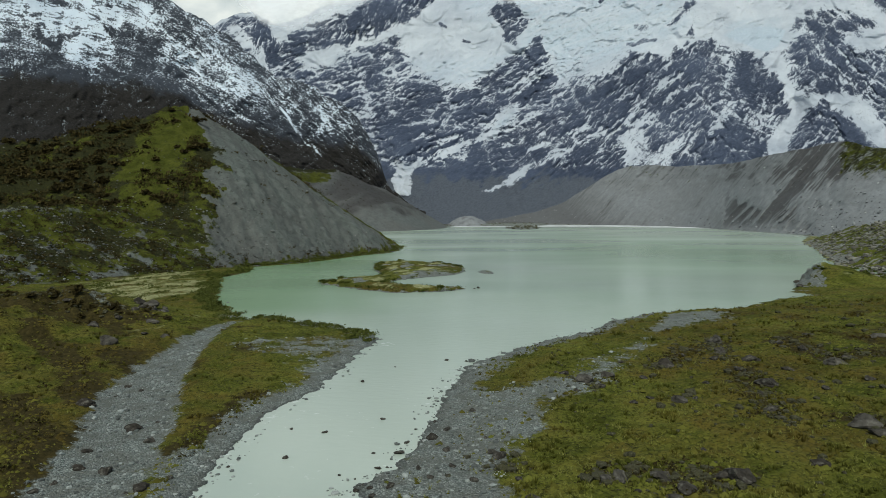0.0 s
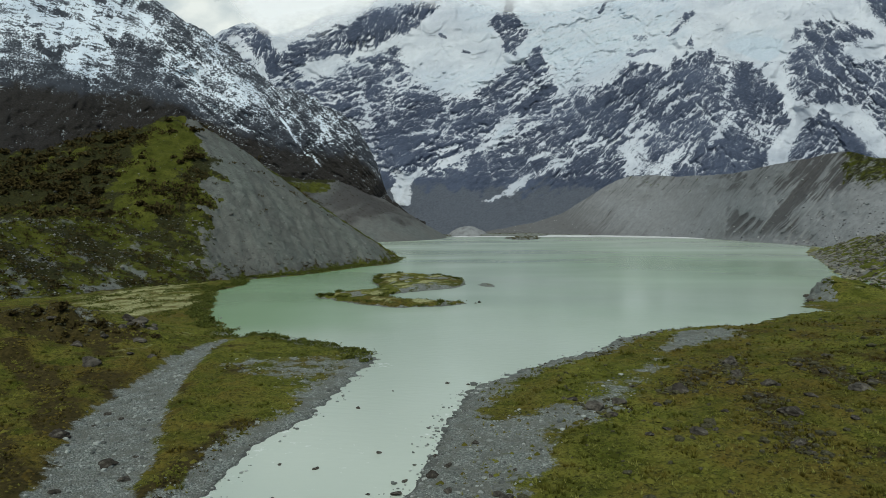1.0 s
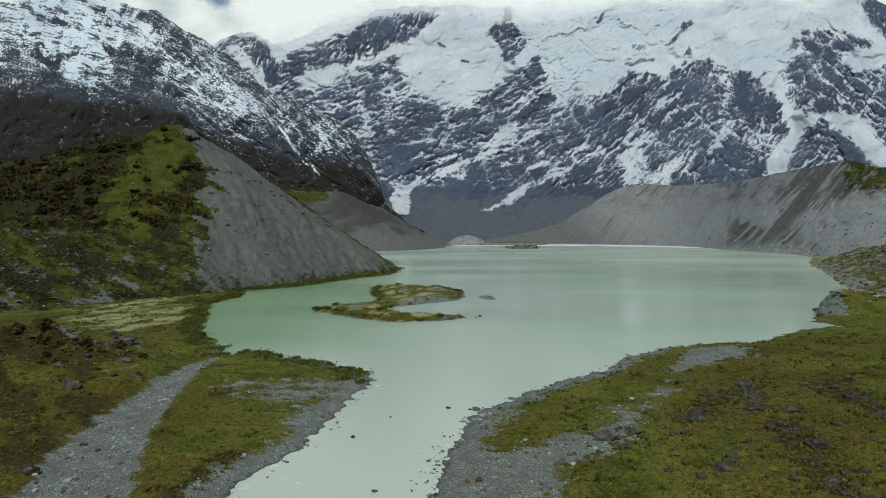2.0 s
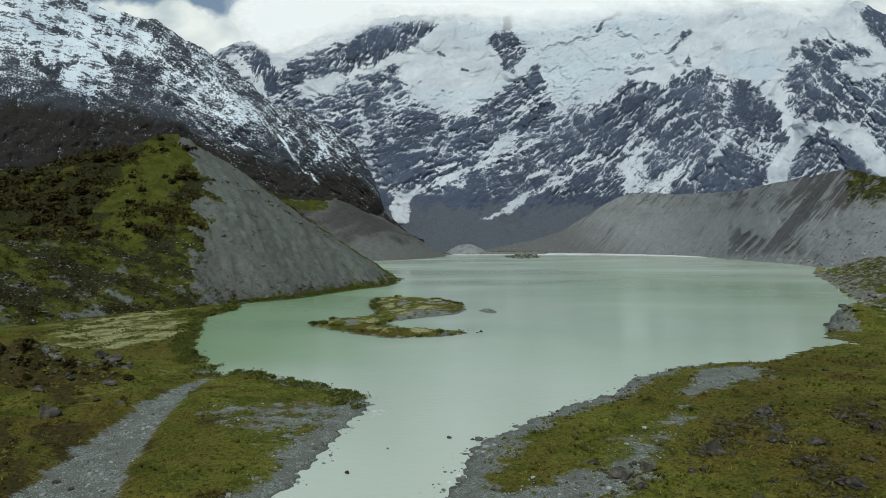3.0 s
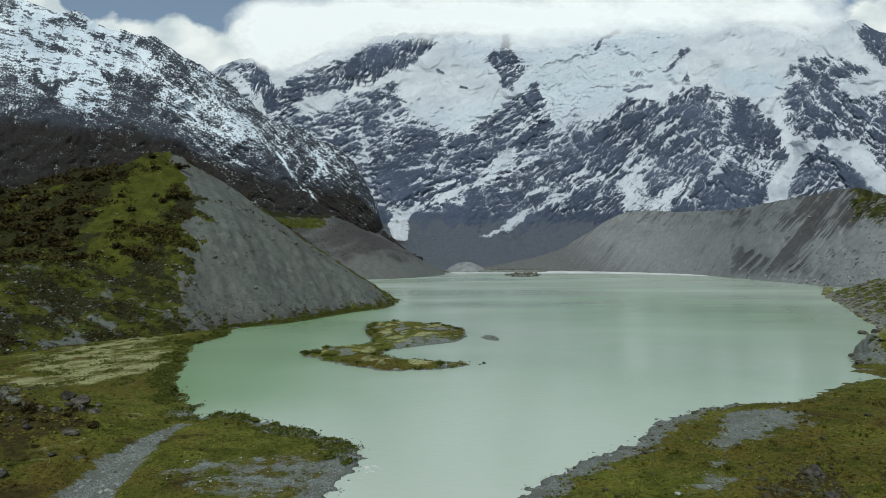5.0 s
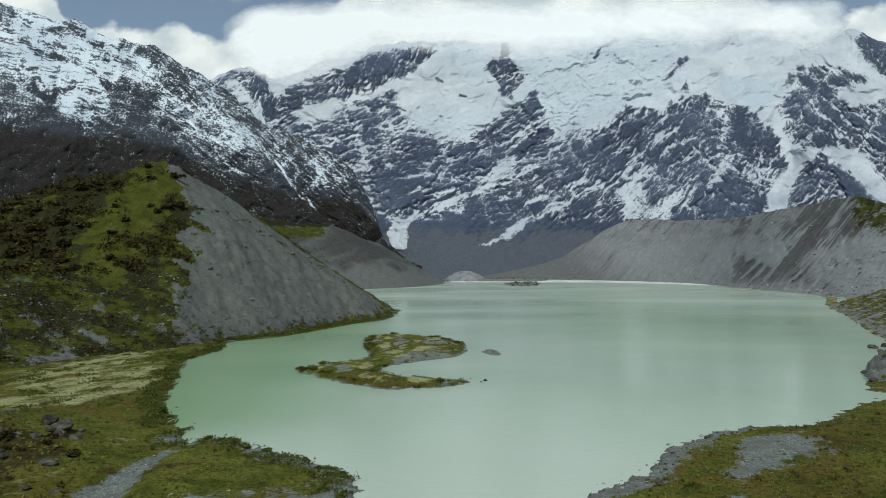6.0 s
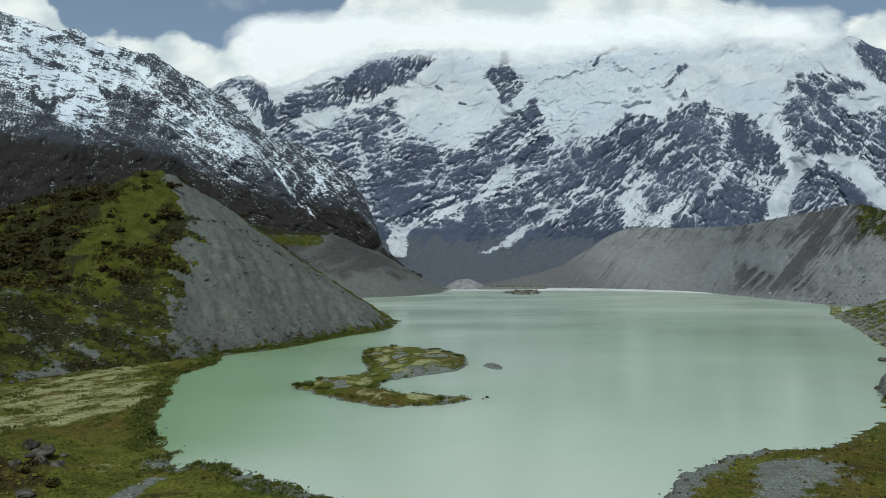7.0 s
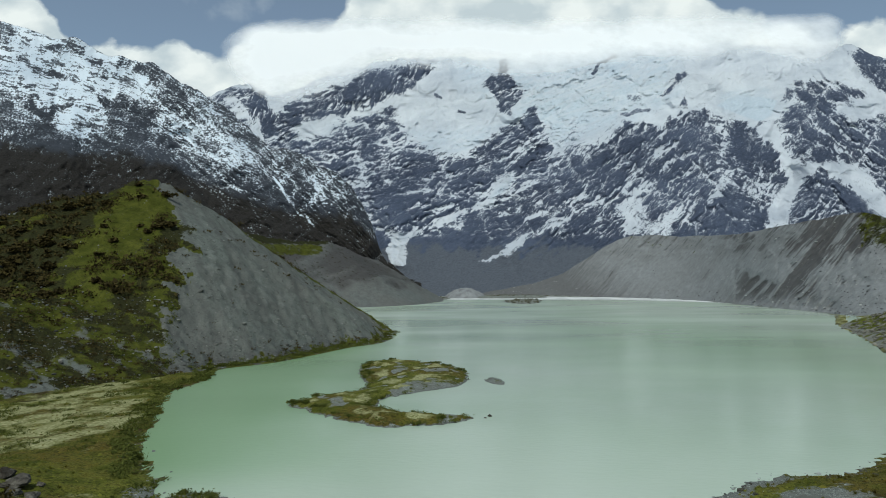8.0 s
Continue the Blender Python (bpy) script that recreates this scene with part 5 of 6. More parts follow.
put_boulders([(71.5, 114.1, 6.8), (71.0, 109.6, 4.6), (54.7, 98.2, 3.8), (25.5, 96.5, 4.9), (23.7, 95.3, 2.8), (31.3, 96.2, 4.4), (33.5, 92.6, 4.8), (31.2, 90.5, 3.2), (41.5, 94.6, 5.8), (39.7, 95.9, 3.2), (41.3, 106.4, 1.7), (103.0, 187.6, 3.9), (91.5, 169.6, 5.1), (90.7, 154.4, 6.3), (115.9, 178.8, 5.7), (89.5, 176.8, 3.6), (96.6, 159.8, 3.7), (77.2, 135.7, 2.6), (88.6, 139.5, 3.3), (78.7, 152.3, 3.4), (12.9, 90.2, 3.1), (27.2, 92.9, 1.8), (50.4, 133.0, 2.1)],
             "dark lichened boulder half sunk in the tussock grass", "boulders in the grass", 0.15, 0.92)
put_boulders([(-102.0, 247.6, 8.9), (-108.5, 254.1, 7.1), (-95.2, 241.9, 5.6), (-98.5, 251.0, 3.4), (-98.7, 240.0, 5.9), (-104.4, 245.9, 4.1)],
             "weathered grey boulder on the rough hillock", "boulders on the hillock", 0.05)
put_boulders([(22.8, 348.0, 3.1), (20.8, 344.9, 1.5), (250.3, 436.2, 7.8), (260.3, 441.1, 7.2), (180.1, 331.3, 5.2), (188.5, 350.6, 4.3), (225.9, 387.0, 5.5)], "grey boulder at the water's edge", "boulders at the water's edge", 0.08)


# loose stones
def pebbles():
    """Three stone shapes of twenty faces."""
    shapes = []
    for k in range(3):
        bm = bmesh.new()
        bmesh.ops.create_icosphere(bm, subdivisions=1, radius=0.5)
        for v in bm.verts:
            v.co *= 1 + 0.5 * noise.noise(v.co * 2.6 + Vector((k * 5, 0, 0)))
            v.co.z *= 0.62
        shapes.append((np.array([v.co for v in bm.verts]), np.array([[v.index for v in f.verts] for f in bm.faces])))
        bm.free()
    return shapes


PEBBLES = pebbles()


def scatter_stones(name, x, y, z, size, label, material):
    V, F, base = [], [], 0
    for k, (pv, pf) in enumerate(PEBBLES):
        m = np.arange(len(x)) % 3 == k
        n = int(m.sum())
        a = rng.uniform(0, 2 * math.pi, n)
        st = rng.uniform(0.7, 1.3, (n, 1, 3)) * size[m][:, None, None]
        v = pv[None] * st
        vx = v[..., 0] * np.cos(a)[:, None] - v[..., 1] * np.sin(a)[:, None] + x[m][:, None]
        vy = v[..., 0] * np.sin(a)[:, None] + v[..., 1] * np.cos(a)[:, None] + y[m][:, None]
        V.append(np.stack([vx, vy, v[..., 2] + z[m][:, None] + 0.1 * size[m][:, None]], -1).reshape(-1, 3))
        F.append((pf[None] + (np.arange(n) * len(pv))[:, None, None]).reshape(-1, 3) + base)
        base += n * len(pv)
    return tagged(new(name, soup(name, np.concatenate(V), np.concatenate(F), material)), label, "stones", kind="stuff")


def in_view(n, r0, r1, a0=-36, a1=36, power=1.0):
    """Random places in a fan before the camera, thicker near it."""
    a = np.radians(rng.uniform(a0, a1, n))
    r = r0 * (r1 / r0) ** (rng.uniform(0, 1, n) ** power)
    return r * np.sin(a), r * np.cos(a)


def gravel_stones():
    x, y = in_view(74000, 82, 330)
    z, d, stream = land(x, y)
    p = np.maximum.reduce([step(9, 3, d) * 0.7, step(-1, 2, stream), step(-2, 2, within(x, y, SPIT_GRAVEL)) * 0.35, step(-2, 3, within(x, y, RIGHT_GRAVEL)) * 0.8])
    p = p * ((d > 0.4) | ((d > -6) & (rng.uniform(0, 1, len(x)) < 0.55 * step(-6, 0.8, d) ** 2))) * np.where((x < -70) & (y > 262), 0.3, 1)
    keep = rng.uniform(0, 1, len(x)) < p * 0.75
    x, y, z, d = x[keep], y[keep], np.maximum(z[keep], -0.02), d[keep]
    size = np.clip(rng.lognormal(-1.42, 0.58, len(x)), 0.10, 1.2) * np.where(d < 0.4, 1.5, 1.0) * (0.75 + np.hypot(x, y) / 600)
    scatter_stones("gravel", x, y, z, size, "grey river stones along the banks and stream bed", STONES)


def slope_rubble():
    x, y = in_view(52000, 345, 860, -36, 0)
    z, edge, inland = hill_form(x, y)
    base, d, _ = land(x, y)
    n = fbm(x / 22, y / 22, 4, 221)
    p = np.where(edge > 0, 0.12 + 0.4 * step(24, 4, z), np.where(z < 46, 0.22 + 0.5 * step(-0.1, 0.35, n), 0.06))
    keep = (z > base - 0.3) & (d > 2) & (rng.uniform(0, 1, len(x)) < p)
    x, y, z = x[keep], y[keep], z[keep]
    size = np.clip(rng.lognormal(-0.3, 0.55, len(x)), 0.45, 3.4)
    scatter_stones("rubble", x, y, z, size, "loose grey rubble on the moraine hill", HILL_STONE)


def heath_rocks():
    """Small dark rocks strewn round the boulders in the grass, and over the eastern shore."""
    xs, ys = [], []
    for line in HEATH[:6] + HEATH[7:8]:
        for a, b in zip(line[:-1], line[1:]):
            n = int(40 + 3.4 * math.hypot(b[0] - a[0], b[1] - a[1]))
            t = rng.uniform(0, 1, n)
            xs.append(a[0] + (b[0] - a[0]) * t + rng.normal(0, 2.6, n))
            ys.append(a[1] + (b[1] - a[1]) * t + rng.normal(0, 2.6, n))
    xs.append(rng.normal(-128, 17, 420))
    ys.append(rng.normal(231, 7, 420))
    gx, gy = rng.uniform(22, 190, 5200), rng.uniform(88, 262, 5200)
    ok = (gx < 0.7 * gy) & (within(gx, gy, RIGHT_GRAVEL) < -3) & (fbm(gx / 14, gy / 14, 4, 229) > rng.uniform(-0.15, 0.7, 5200))
    xs.append(gx[ok])
    ys.append(gy[ok])
    x, y = np.concatenate(xs), np.concatenate(ys)
    keep = land(x, y)[1] > 0.5
    x, y = x[keep], y[keep]
    size = np.clip(rng.lognormal(-0.55, 0.6, len(x)), 0.2, 2.2)
    scatter_stones("rubble", x, y, land(x, y)[0], size, "small dark rocks strewn over the grass", HEATH_STONE)


def bank_rocks():
    """Flat brown rocks all over the bank on the eastern shore."""
    x, y = rng.uniform(180, 460, 16000), rng.uniform(335, 760, 16000)
    knob = np.hypot((x - 206) / 28, (y - 356) / 36) > 1.0
    ok = (land(x, y)[1] > 1) & knob & (fbm(x / 20, y / 20, 3, 225) > rng.uniform(-0.5, 0.35, len(x))) & (x < 0.72 * y) & (x > 0.45 * y)
    x, y = x[ok], y[ok]
    size = np.clip(rng.lognormal(0.35, 0.5, len(x)), 0.6, 4.5)
    scatter_stones("rubble", x, y, np.maximum(land(x, y)[0], shoulder_form(x, y)), size, "brown and grey rocks strewn over the lakeside bank", BANK_STONE)


def bar_rocks():
    """Blocks left by the ice on the bars off the far shore."""
    xs, ys, zs = [], [], []
    for bar, tall in zip(BARS, BAR_TALL):
        line = rounded(bar, 4)
        lo, hi = np.min(line, 0), np.max(line, 0)
        x, y = rng.uniform(lo[0] - 8, hi[0] + 8, 900), rng.uniform(lo[1] - 8, hi[1] + 8, 900)
        z, d = island_form(x, y, line, tall)
        ok = (d > -2) & (fbm(x / 20, y / 30, 3, 227) > rng.uniform(-0.5, 0.4, 900))
        xs.append(x[ok][:180])
        ys.append(y[ok][:180])
        zs.append(np.maximum(z[ok][:180], -0.2))
    x = np.concatenate(xs)
    size = np.clip(rng.lognormal(1.0, 0.5, len(x)), 1.2, 8.0)
    scatter_stones("rubble", x, np.concatenate(ys), np.concatenate(zs), size, "dark ice-carried blocks on the gravel bars", HEATH_STONE)


def wall_rocks():
    """Blocks that have come to rest on the moraine wall."""
    me = bpy.data.objects["moraine_wall"].data
    co = np.empty(len(me.vertices) * 3, np.float32)
    me.vertices.foreach_get("co", co)
    co = co.reshape(-1, 3)[:int(len(me.vertices) * 0.94)]
    bearing = co[:, 0] / (co[:, 1] - 58)
    pick = (co[:, 2] > 0.5) & (rng.uniform(0, 1, len(co)) < np.where(bearing > 0.44, 0.030, 0.010) * (0.4 + 1.2 * step(70, 10, co[:, 2])))
    x, y, z = co[pick].astype(float).T
    size = np.clip(rng.lognormal(0.55, 0.5, len(x)), 0.8, 5.0)
    scatter_stones("rubble", x, y, z, size, "loose grey blocks on the moraine wall", WALL_STONE)


gravel_stones()
slope_rubble()
heath_rocks()
bank_rocks()
bar_rocks()
wall_rocks()


# tussock grass
def tussocks():
    x, y = in_view(110000, 84, 420)
    z, d, stream = land(x, y)
    bare = np.maximum.reduce([step(7, 3, d), step(-3, 1, stream), step(-3, 2, within(x, y, SPIT_GRAVEL)) * 0.8, step(-4, 3, within(x, y, RIGHT_GRAVEL)) * 0.9, step(-8, 8, within(x, y, FLAT)) * 0.8])
    thick = step(-0.45, 0.35, fbm(x / 9, y / 9, 4, 231))
    keep = (d > 1.5) & (rng.uniform(0, 1, len(x)) < (1 - bare) * (0.25 + 0.75 * thick) * 0.62)
    x, y, z = x[keep], y[keep], z[keep]
    n, sides = len(x), 6
    tall = np.clip(rng.lognormal(-1.85, 0.45, n), 0.07, 0.5)  * (0.85 + np.hypot(x, y) / 500)
    a = rng.uniform(0, 1, (n, 1)) + np.arange(sides)[None] * (2 * math.pi / sides)
    wide = tall[:, None] * rng.uniform(1.0, 1.9, (n, sides))
    rim = np.stack([x[:, None] + np.cos(a) * wide, y[:, None] + np.sin(a) * wide, z[:, None] - 0.05 + 0 * a], -1)
    tip = np.stack([x + rng.normal(0, 0.06, n), y + rng.normal(0, 0.06, n), z + tall], -1)[:, None]
    V = np.concatenate([rim, tip], 1).reshape(-1, 3)
    k = np.arange(sides)
    F = (np.stack([k, (k + 1) % sides, np.full(sides, sides)], -1)[None] + (np.arange(n) * (sides + 1))[:, None, None]).reshape(-1, 3)
    heath = heath_cover(x, y)
    me = soup("grass", V, F, TUSSOCK, True, {"heath": np.repeat(heath, sides + 1)})
    tagged(new("grass", me), "olive and straw tussock grass on the banks", "grass", kind="stuff")

    # dry blades standing out of the turf
    m = rng.uniform(0, 1, n) < np.where(x < -40, 0.28, 0.6)
    n, blades = int(m.sum()), 7
    a = rng.uniform(0, 2 * math.pi, (n, blades))
    h = rng.uniform(0.14, 0.40, (n, blades)) * np.clip(rng.lognormal(0, 0.5, (n, 1)), 0.5, 3.2) * (0.8 + np.hypot(x[m], y[m]) / 450)[:, None]
    cx, cy, cz = (x[m] + rng.normal(0, 0.3, n))[:, None], (y[m] + rng.normal(0, 0.3, n))[:, None], z[m][:, None] - 0.05
    p0 = np.stack([cx + np.sin(a) * 0.07, cy - np.cos(a) * 0.07, cz + 0 * a], -1)
    p1 = np.stack([cx - np.sin(a) * 0.07, cy + np.cos(a) * 0.07, cz + 0 * a], -1)
    p2 = np.stack([cx + np.cos(a) * h * 0.9, cy + np.sin(a) * h * 0.9, cz + h * 0.8], -1)
    V = np.stack([p0, p1, p2], 2).reshape(-1, 3)
    tagged(new("grass", soup("grass", V, np.arange(len(V)).reshape(-1, 3), STRAW, False, {"heath": np.repeat(heath[m], blades * 3)})), "dry straw coloured grass blades on the banks", "grass", kind="stuff")


tussocks()


def tall_tufts():
    """Larger clumps of yellow-green grass that stand out of the turf."""
    x, y = in_view(60000, 84, 300)
    z, d, stream = land(x, y)
    n = fbm(x / 7, y / 7, 4, 291)
    p = step(0.0, 0.4, n) * np.where(x > 0, 0.5, 0.22)
    ok = (d > 4) & (stream < -2) & (within(x, y, SPIT_GRAVEL) < 0) & (within(x, y, RIGHT_GRAVEL) < 1) & (within(x, y, FLAT) < -3) & (rng.uniform(0, 1, len(x)) < p)
    x, y, z = x[ok][:7500], y[ok][:7500], z[ok][:7500]
    k, blades = len(x), 16
    size = np.clip(rng.lognormal(-0.75, 0.35, k), 0.25, 1.0)[:, None] * (0.85 + np.hypot(x, y) / 500)[:, None]
    a = rng.uniform(0, 2 * math.pi, (k, blades))
    lean = rng.uniform(0.1, 1.0, (k, blades)) * size
    bx, by = x[:, None] + 0.3 * lean * np.cos(a), y[:, None] + 0.3 * lean * np.sin(a)
    side = a + math.pi / 2 + rng.normal(0, 0.5, (k, blades))
    wide = 0.11 * size
    base = z[:, None] - 0.05 + 0 * a
    p0 = np.stack([bx + np.cos(side) * wide, by + np.sin(side) * wide, base], -1)
    p1 = np.stack([bx - np.cos(side) * wide, by - np.sin(side) * wide, base], -1)
    p2 = np.stack([x[:, None] + np.cos(a) * lean, y[:, None] + np.sin(a) * lean, z[:, None] + size * rng.uniform(0.55, 1.0, (k, blades))], -1)
    V = np.stack([p0, p1, p2], 2).reshape(-1, 3)
    me = soup("grass", V, np.arange(len(V)).reshape(-1, 3), TUSSOCK, False, {"heath": np.repeat(heath_cover(x, y), blades * 3)})
    tagged(new("grass", me), "tall yellow-green grass tufts on the banks", "grass", kind="stuff")


tall_tufts()


# shrubs
def crown_mesh(name, seed, leaves, material):
    """A crown of many small leaf sprays in lumps, open and uneven."""
    r = np.random.default_rng(seed)
    lumps = r.normal(0, 1, (8, 3)) * (0.22, 0.22, 0.07) + (0, 0, 0.24)
    c = lumps[r.integers(0, 8, leaves)] + r.normal(0, 1, (leaves, 3)) * (0.12, 0.12, 0.09)
    c[:, 2] = np.abs(c[:, 2])
    s = r.uniform(0.07, 0.145, leaves)
    d1 = r.normal(0, 1, (leaves, 3))
    d1 /= np.linalg.norm(d1, axis=1, keepdims=True)
    d2 = np.cross(d1, r.normal(0, 1, (leaves, 3)))
    d2 /= np.linalg.norm(d2, axis=1, keepdims=True)
    q = [c + d1 * s[:, None], c + d2 * s[:, None] * 0.7, c - d1 * s[:, None], c - d2 * s[:, None] * 0.7]
    V = np.stack(q, 1).reshape(-1, 3)
    b = np.arange(leaves)[:, None] * 4
    F = np.concatenate([b + [0, 1, 2], b + [0, 2, 3]])
    return soup(name, V, F, material)


def stem_mesh(seed):
    r = random.Random(seed)
    bm = bmesh.new()
    for k in range(4):
        a = k * 1.6 + r.uniform(-0.4, 0.4)
        top = Vector((0.26 * math.cos(a), 0.26 * math.sin(a), 0.38))
        turn = top.to_track_quat("Z", "Y").to_matrix().to_4x4()
        bmesh.ops.create_cone(bm, segments=5, radius1=0.028, radius2=0.010, depth=top.length, matrix=turn @ Matrix.Translation((0, 0, top.length / 2 - 0.02)))
    me = bpy.data.meshes.new("stem")
    bm.to_mesh(me)
    bm.free()
    me.materials.append(WOOD)
    return me


def shrub(seed, material, label):
    ob = new("shrub")
    ob.empty_display_size = 0.2
    part("stem", stem_mesh(seed), ob, "dark woody stems")
    part("crown", crown_mesh("crown", seed, 250, material), ob)
    return tagged(ob, label, "shrub")


GREEN_SHRUBS = [shrub(k, SHRUB, "low green shrub by the water's edge") for k in (1, 2, 3)]
BROWN_SHRUBS = [shrub(k, SCRUB, "dark brown thorny shrub on the rough slope") for k in (4, 5, 6)]


def plant(kinds, x, y, size, group, first):
    z = support(x, y)
    for i in range(len(x)):
        m = pose(float(x[i]), float(y[i]), float(z[i]) - 0.04 * float(size[i]), 0, 0, float(rng.uniform(0, 360))) @ Matrix.Diagonal((float(size[i]), float(size[i]), float(size[i]) * float(rng.uniform(0.6, 0.95)), 1))
        src = kinds[i % len(kinds)]
        if i < len(kinds) and first:
            src.matrix_basis = m
            tagged(src, group=group)
        else:
            ob = copy_thing(src, m)
            ob.scale = m.to_scale()
            tagged(ob, group=group)


def shore_shrubs():
    # round the island's rim and along the western shore
    x, y = rng.uniform(-66, 24, 6000), rng.uniform(325, 540, 6000)
    z, d = island_form(x, y, ISLAND_LINE, 2.6)
    rim = (d > 0.8) & (d < 6) & (fbm(x / 12, y / 12, 3, 241) > -0.25) & ((x < -5) | (y < 380) | (y > 470))
    x1, y1 = x[rim][:30], y[rim][:30]
    x, y = rng.uniform(-150, -60, 20000), rng.uniform(262, 640, 20000)
    d = land(x, y)[1]
    h = hill_form(x, y)[0]
    rim = (d > 0.6) & (d < 9) & (h < 2.5) & (fbm(x / 14, y / 14, 3, 243) > -0.1)
    x2, y2 = x[rim][:60], y[rim][:60]
    x, y = rng.uniform(-66, -18, 9000), rng.uniform(196, 258, 9000)
    d, s = land(x, y)[1:]
    rim = (d > 0.8) & (d < 5) & (s < -2) & (y > 205)
    x3, y3 = x[rim][:20], y[rim][:20]
    x, y = rng.uniform(175, 300, 9000), rng.uniform(335, 480, 9000)
    d = land(x, y)[1]
    rim = (d > 4) & (d < 60) & (fbm(x / 16, y / 16, 3, 245) > 0.0) & (x < 0.68 * y)
    x4, y4 = x[rim][:30], y[rim][:30]
    x, y = np.concatenate([x1, x2, x3, x4]), np.concatenate([y1, y2, y3, y4])
    plant(GREEN_SHRUBS, x, y, rng.uniform(2.0, 4.6, len(x)) * np.where(y < 260, 0.7, 1.0), "shrubs along the shore", True)


def hill_shrubs():
    x, y = in_view(9000, 400, 720, -36, -10)
    z, edge, inland = hill_form(x, y)
    n = fbm(x / 30, y / 30, 4, 251)
    crown = np.exp(-((x + 236) / 24) ** 2 - ((y - 620) / 70) ** 2)
    ok = (edge < -3) & (z > 46) & (n + 0.25 - 0.40 * crown + 0.5 * step(-250, -300, x) > rng.uniform(-0.1, 0.6, len(x)))
    x, y = x[ok][:110], y[ok][:110]
    kx, ky = rng.normal(-130, 24, 400), rng.normal(222, 7, 400)
    clear = land(kx, ky)[1] > 12
    x, y = np.concatenate([x, kx[clear][:44]]), np.concatenate([y, ky[clear][:44]])
    plant(BROWN_SHRUBS, x, y, rng.uniform(4.5, 12.0, len(x)) * np.where(y < 300, 0.36, 1.0), "shrubs on the slopes", True)


def low_scrub():
    """The rest of the scrub on the hill, too thick to count."""
    x, y = in_view(26000, 345, 840, -37, -1)
    z, edge, inland = hill_form(x, y)
    base, d, _ = land(x, y)
    n = fbm(x / 24, y / 24, 4, 261)
    crown = np.exp(-((x + 236) / 24) ** 2 - ((y - 620) / 70) ** 2)
    p = np.where(edge < -2, 0.14 + 0.7 * step(-0.2, 0.35, n) - 0.75 * crown, 0.015 + 0.55 * step(14, 3, z) * step(-0.3, 0.2, n) + 0.5 * step(10, 3, to_line(x, y, HILL[6:])) * step(-0.2, 0.2, n))
    p = np.where(z > base - 0.3, p, 0) * (d > 2)
    keep = rng.uniform(0, 1, len(x)) < p
    x, y, z = x[keep], y[keep], z[keep]
    k, leaves = len(x), 22
    size = rng.uniform(0.8, 2.2, k) * np.where(z > 46, 2.3, 1.0) * np.where(rng.uniform(0, 1, k) < 0.12, 1.7, 1.0)
    c = np.stack([x, y, z], -1)[:, None] + rng.normal(0, 1, (k, leaves, 3)) * (size[:, None] * 0.5)[..., None] * (1, 1, 0.35)
    c[..., 2] += size[:, None] * 0.25
    d1 = rng.normal(0, 1, (k, leaves, 3))
    d1 /= np.linalg.norm(d1, axis=-1, keepdims=True)
    d2 = np.cross(d1, rng.normal(0, 1, (k, leaves, 3)))
    s = (size * 0.26)[:, None, None]
    V = np.stack([c + d1 * s, c + d2 * s * 0.7, c - d1 * s], 2).reshape(-1, 3)
    tagged(new("scrub", soup("scrub", V, np.arange(len(V)).reshape(-1, 3), SCRUB)), "low brown and green scrub over the moraine hill", "scrub", kind="stuff")


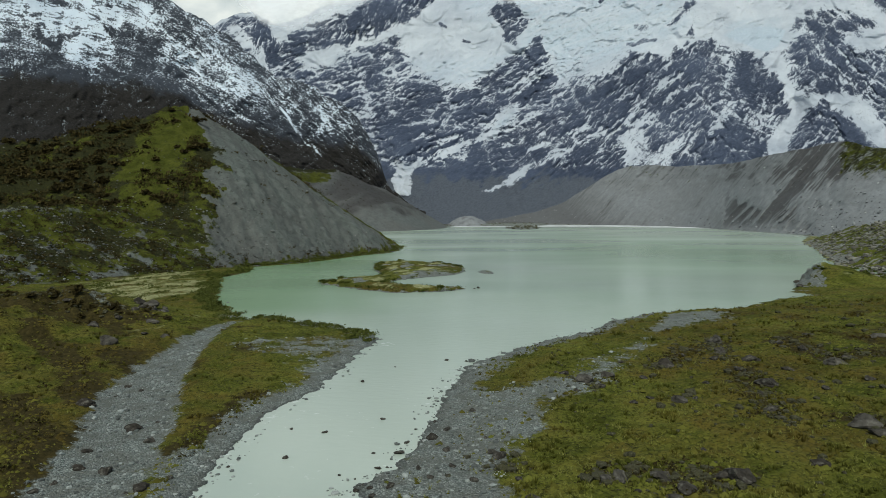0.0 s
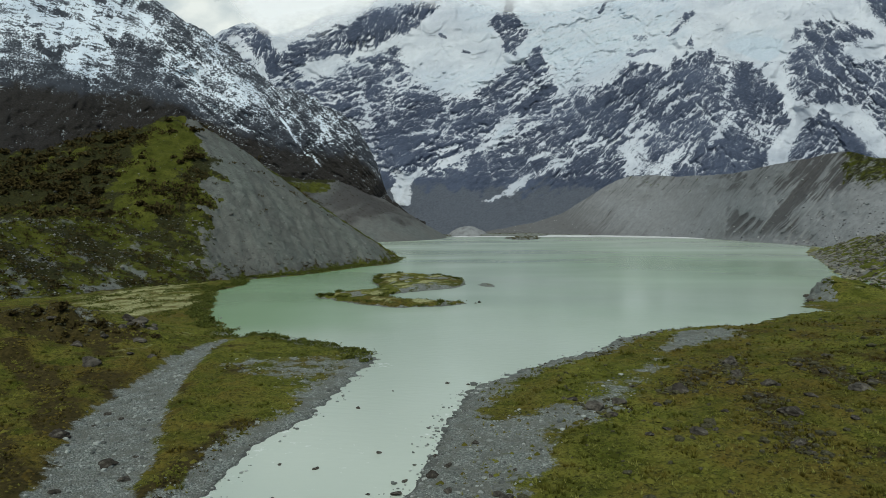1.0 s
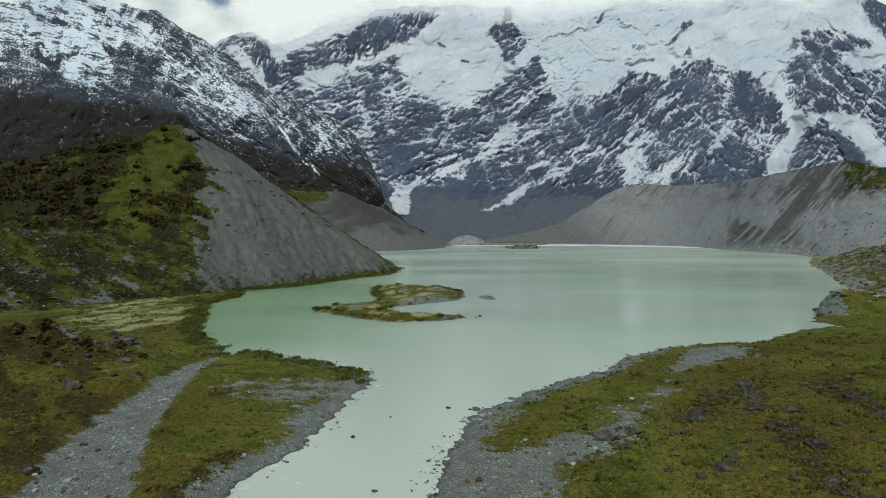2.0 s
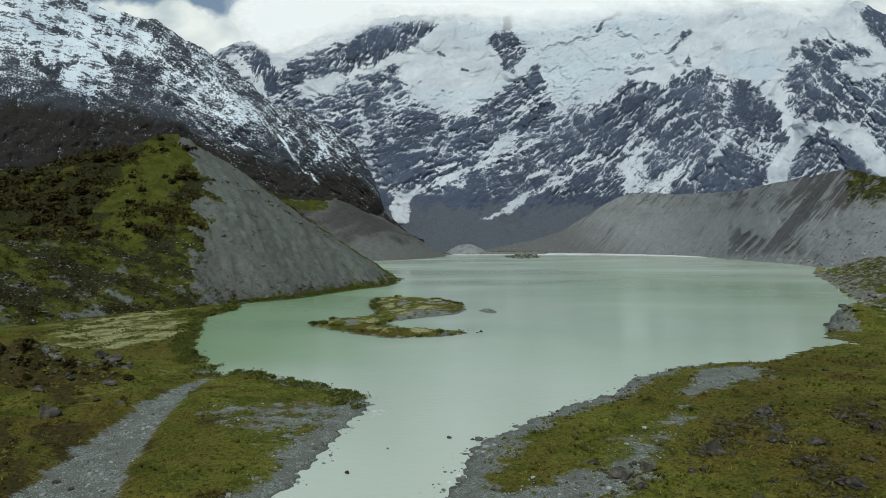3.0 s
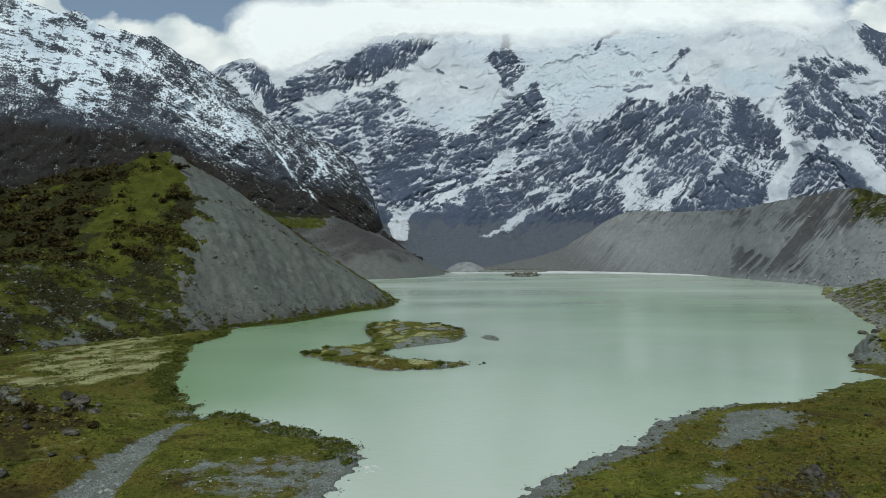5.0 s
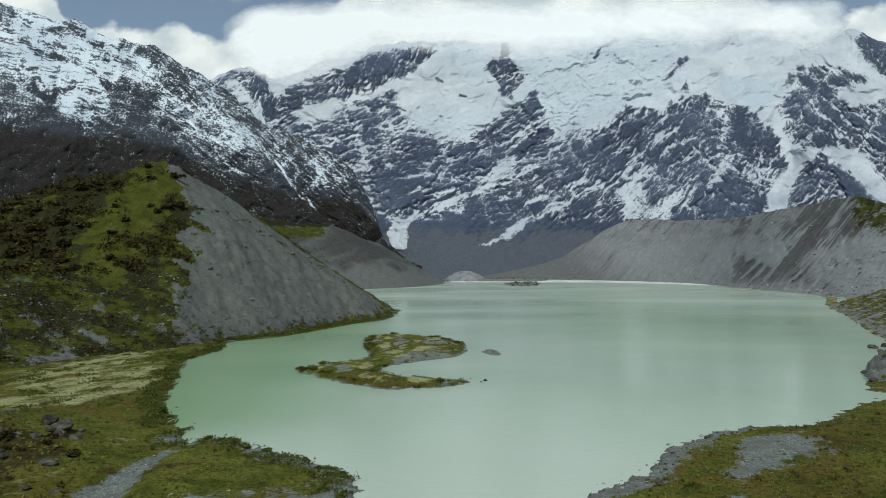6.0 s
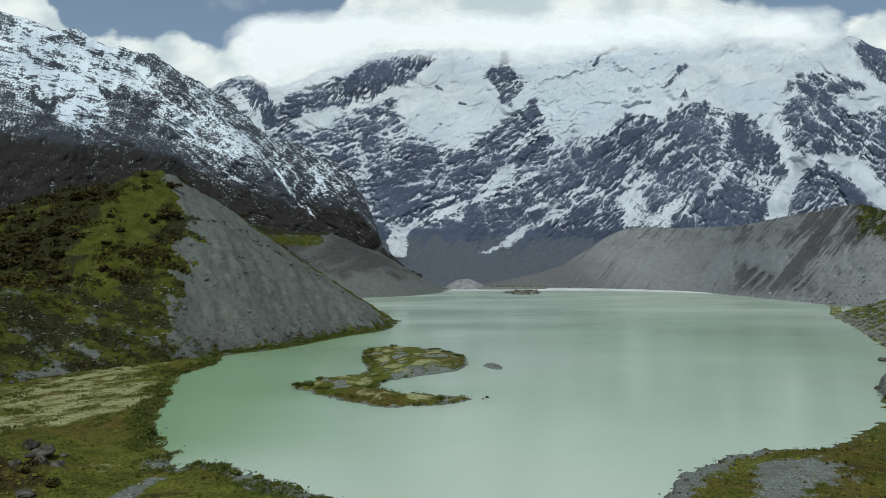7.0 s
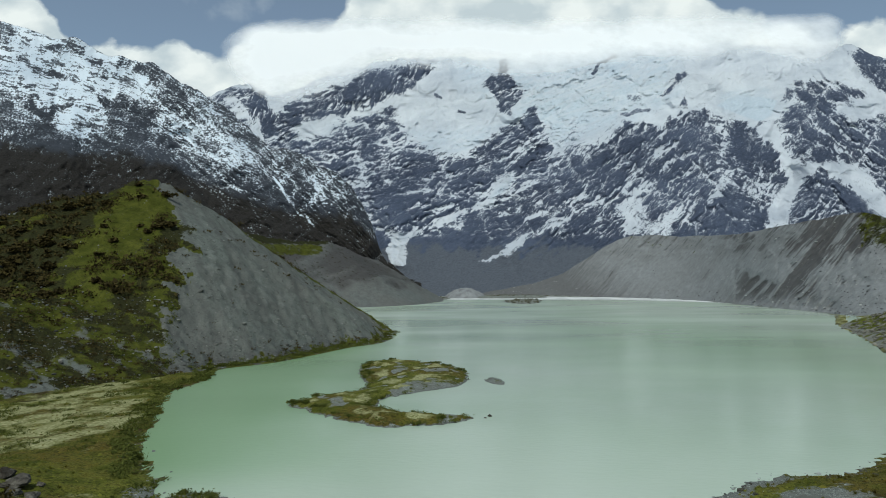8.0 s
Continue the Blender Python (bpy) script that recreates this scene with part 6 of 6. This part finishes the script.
def heath_clumps():
    """Low dark heath in the grass round the boulders and over the western hummocks."""
    x, y = in_view(16000, 86, 262)
    d, stream = land(x, y)[1:]
    near = np.full(len(x), 99.0)
    for line in HEATH:
        near = np.minimum(near, to_line(x, y, line))
    n = fbm(x / 11, y / 11, 4, 281)
    p = 0.5 * step(7, 1, near) + 0.42 * step(0.0, 0.35, n) * step(0.2, 0.4, heath_cover(x, y)) + 0.6 * np.exp(-((x + 130) / 34) ** 2 - ((y - 224) / 12) ** 2)
    keep = (d > 4) & (stream < -3) & (within(x, y, RIGHT_GRAVEL) < -2) & (rng.uniform(0, 1, len(x)) < p)
    x, y = x[keep], y[keep]
    z = land(x, y)[0]
    k, leaves = len(x), 16
    size = np.clip(rng.lognormal(-0.45, 0.4, k), 0.3, 1.6)
    c = np.stack([x, y, z], -1)[:, None] + rng.normal(0, 1, (k, leaves, 3)) * (size[:, None] * 0.5)[..., None] * (1, 1, 0.3)
    c[..., 2] = np.maximum(c[..., 2] + size[:, None] * 0.2, z[:, None])
    d1 = rng.normal(0, 1, (k, leaves, 3))
    d1 /= np.linalg.norm(d1, axis=-1, keepdims=True)
    d2 = np.cross(d1, rng.normal(0, 1, (k, leaves, 3)))
    s = (size * 0.24)[:, None, None]
    V = np.stack([c + d1 * s, c + d2 * s * 0.7, c - d1 * s], 2).reshape(-1, 3)
    tagged(new("heath", soup("heath", V, np.arange(len(V)).reshape(-1, 3), SCRUB)), "low dark brown heath among grass and boulders", "heath", kind="stuff")


def shore_scrub():
    """Low green scrub in a thick belt along the western shore, the spit and the island."""
    x, y = rng.uniform(-185, 24, 90000), rng.uniform(196, 800, 90000)
    d = land(x, y)[1]
    isle, di = island_form(x, y, ISLAND_LINE, 2.6)
    belt = np.where(di > 0.3, (di < 4.5) & (rng.uniform(0, 1, len(x)) < 0.4), (d > 0.3) & (d < 10) & ((x < -70) | (y > 205)) & (x < -15) & (hill_form(x, y)[0] < 4.5))
    flat = (within(x, y, FLAT) > -4) & (fbm(x / 12, y / 20, 4, 273) > 0.12) & (rng.uniform(0, 1, len(x)) < 0.25)
    keep = (belt & (fbm(x / 11, y / 14, 4, 271) > rng.uniform(-0.35, 0.5, len(x)))) | flat
    x, y = x[keep][:4800], y[keep][:4800]
    z = support(x, y)
    k, leaves = len(x), 20
    size = rng.uniform(0.6, 1.7, k) * np.where((y > 430) & (x < -70), 1.5, 1.0)
    c = np.stack([x, y, z], -1)[:, None] + rng.normal(0, 1, (k, leaves, 3)) * (size[:, None] * 0.5)[..., None] * (1, 1, 0.4)
    c[..., 2] = np.maximum(c[..., 2] + size[:, None] * 0.3, z[:, None])
    d1 = rng.normal(0, 1, (k, leaves, 3))
    d1 /= np.linalg.norm(d1, axis=-1, keepdims=True)
    d2 = np.cross(d1, rng.normal(0, 1, (k, leaves, 3)))
    s = (size * 0.26)[:, None, None]
    V = np.stack([c + d1 * s, c + d2 * s * 0.7, c - d1 * s], 2).reshape(-1, 3)
    tagged(new("scrub", soup("scrub", V, np.arange(len(V)).reshape(-1, 3), SHRUB)), "low green scrub in a belt along the shore", "scrub", kind="stuff")


heath_clumps()
shore_scrub()
shore_shrubs()
hill_shrubs()
low_scrub()
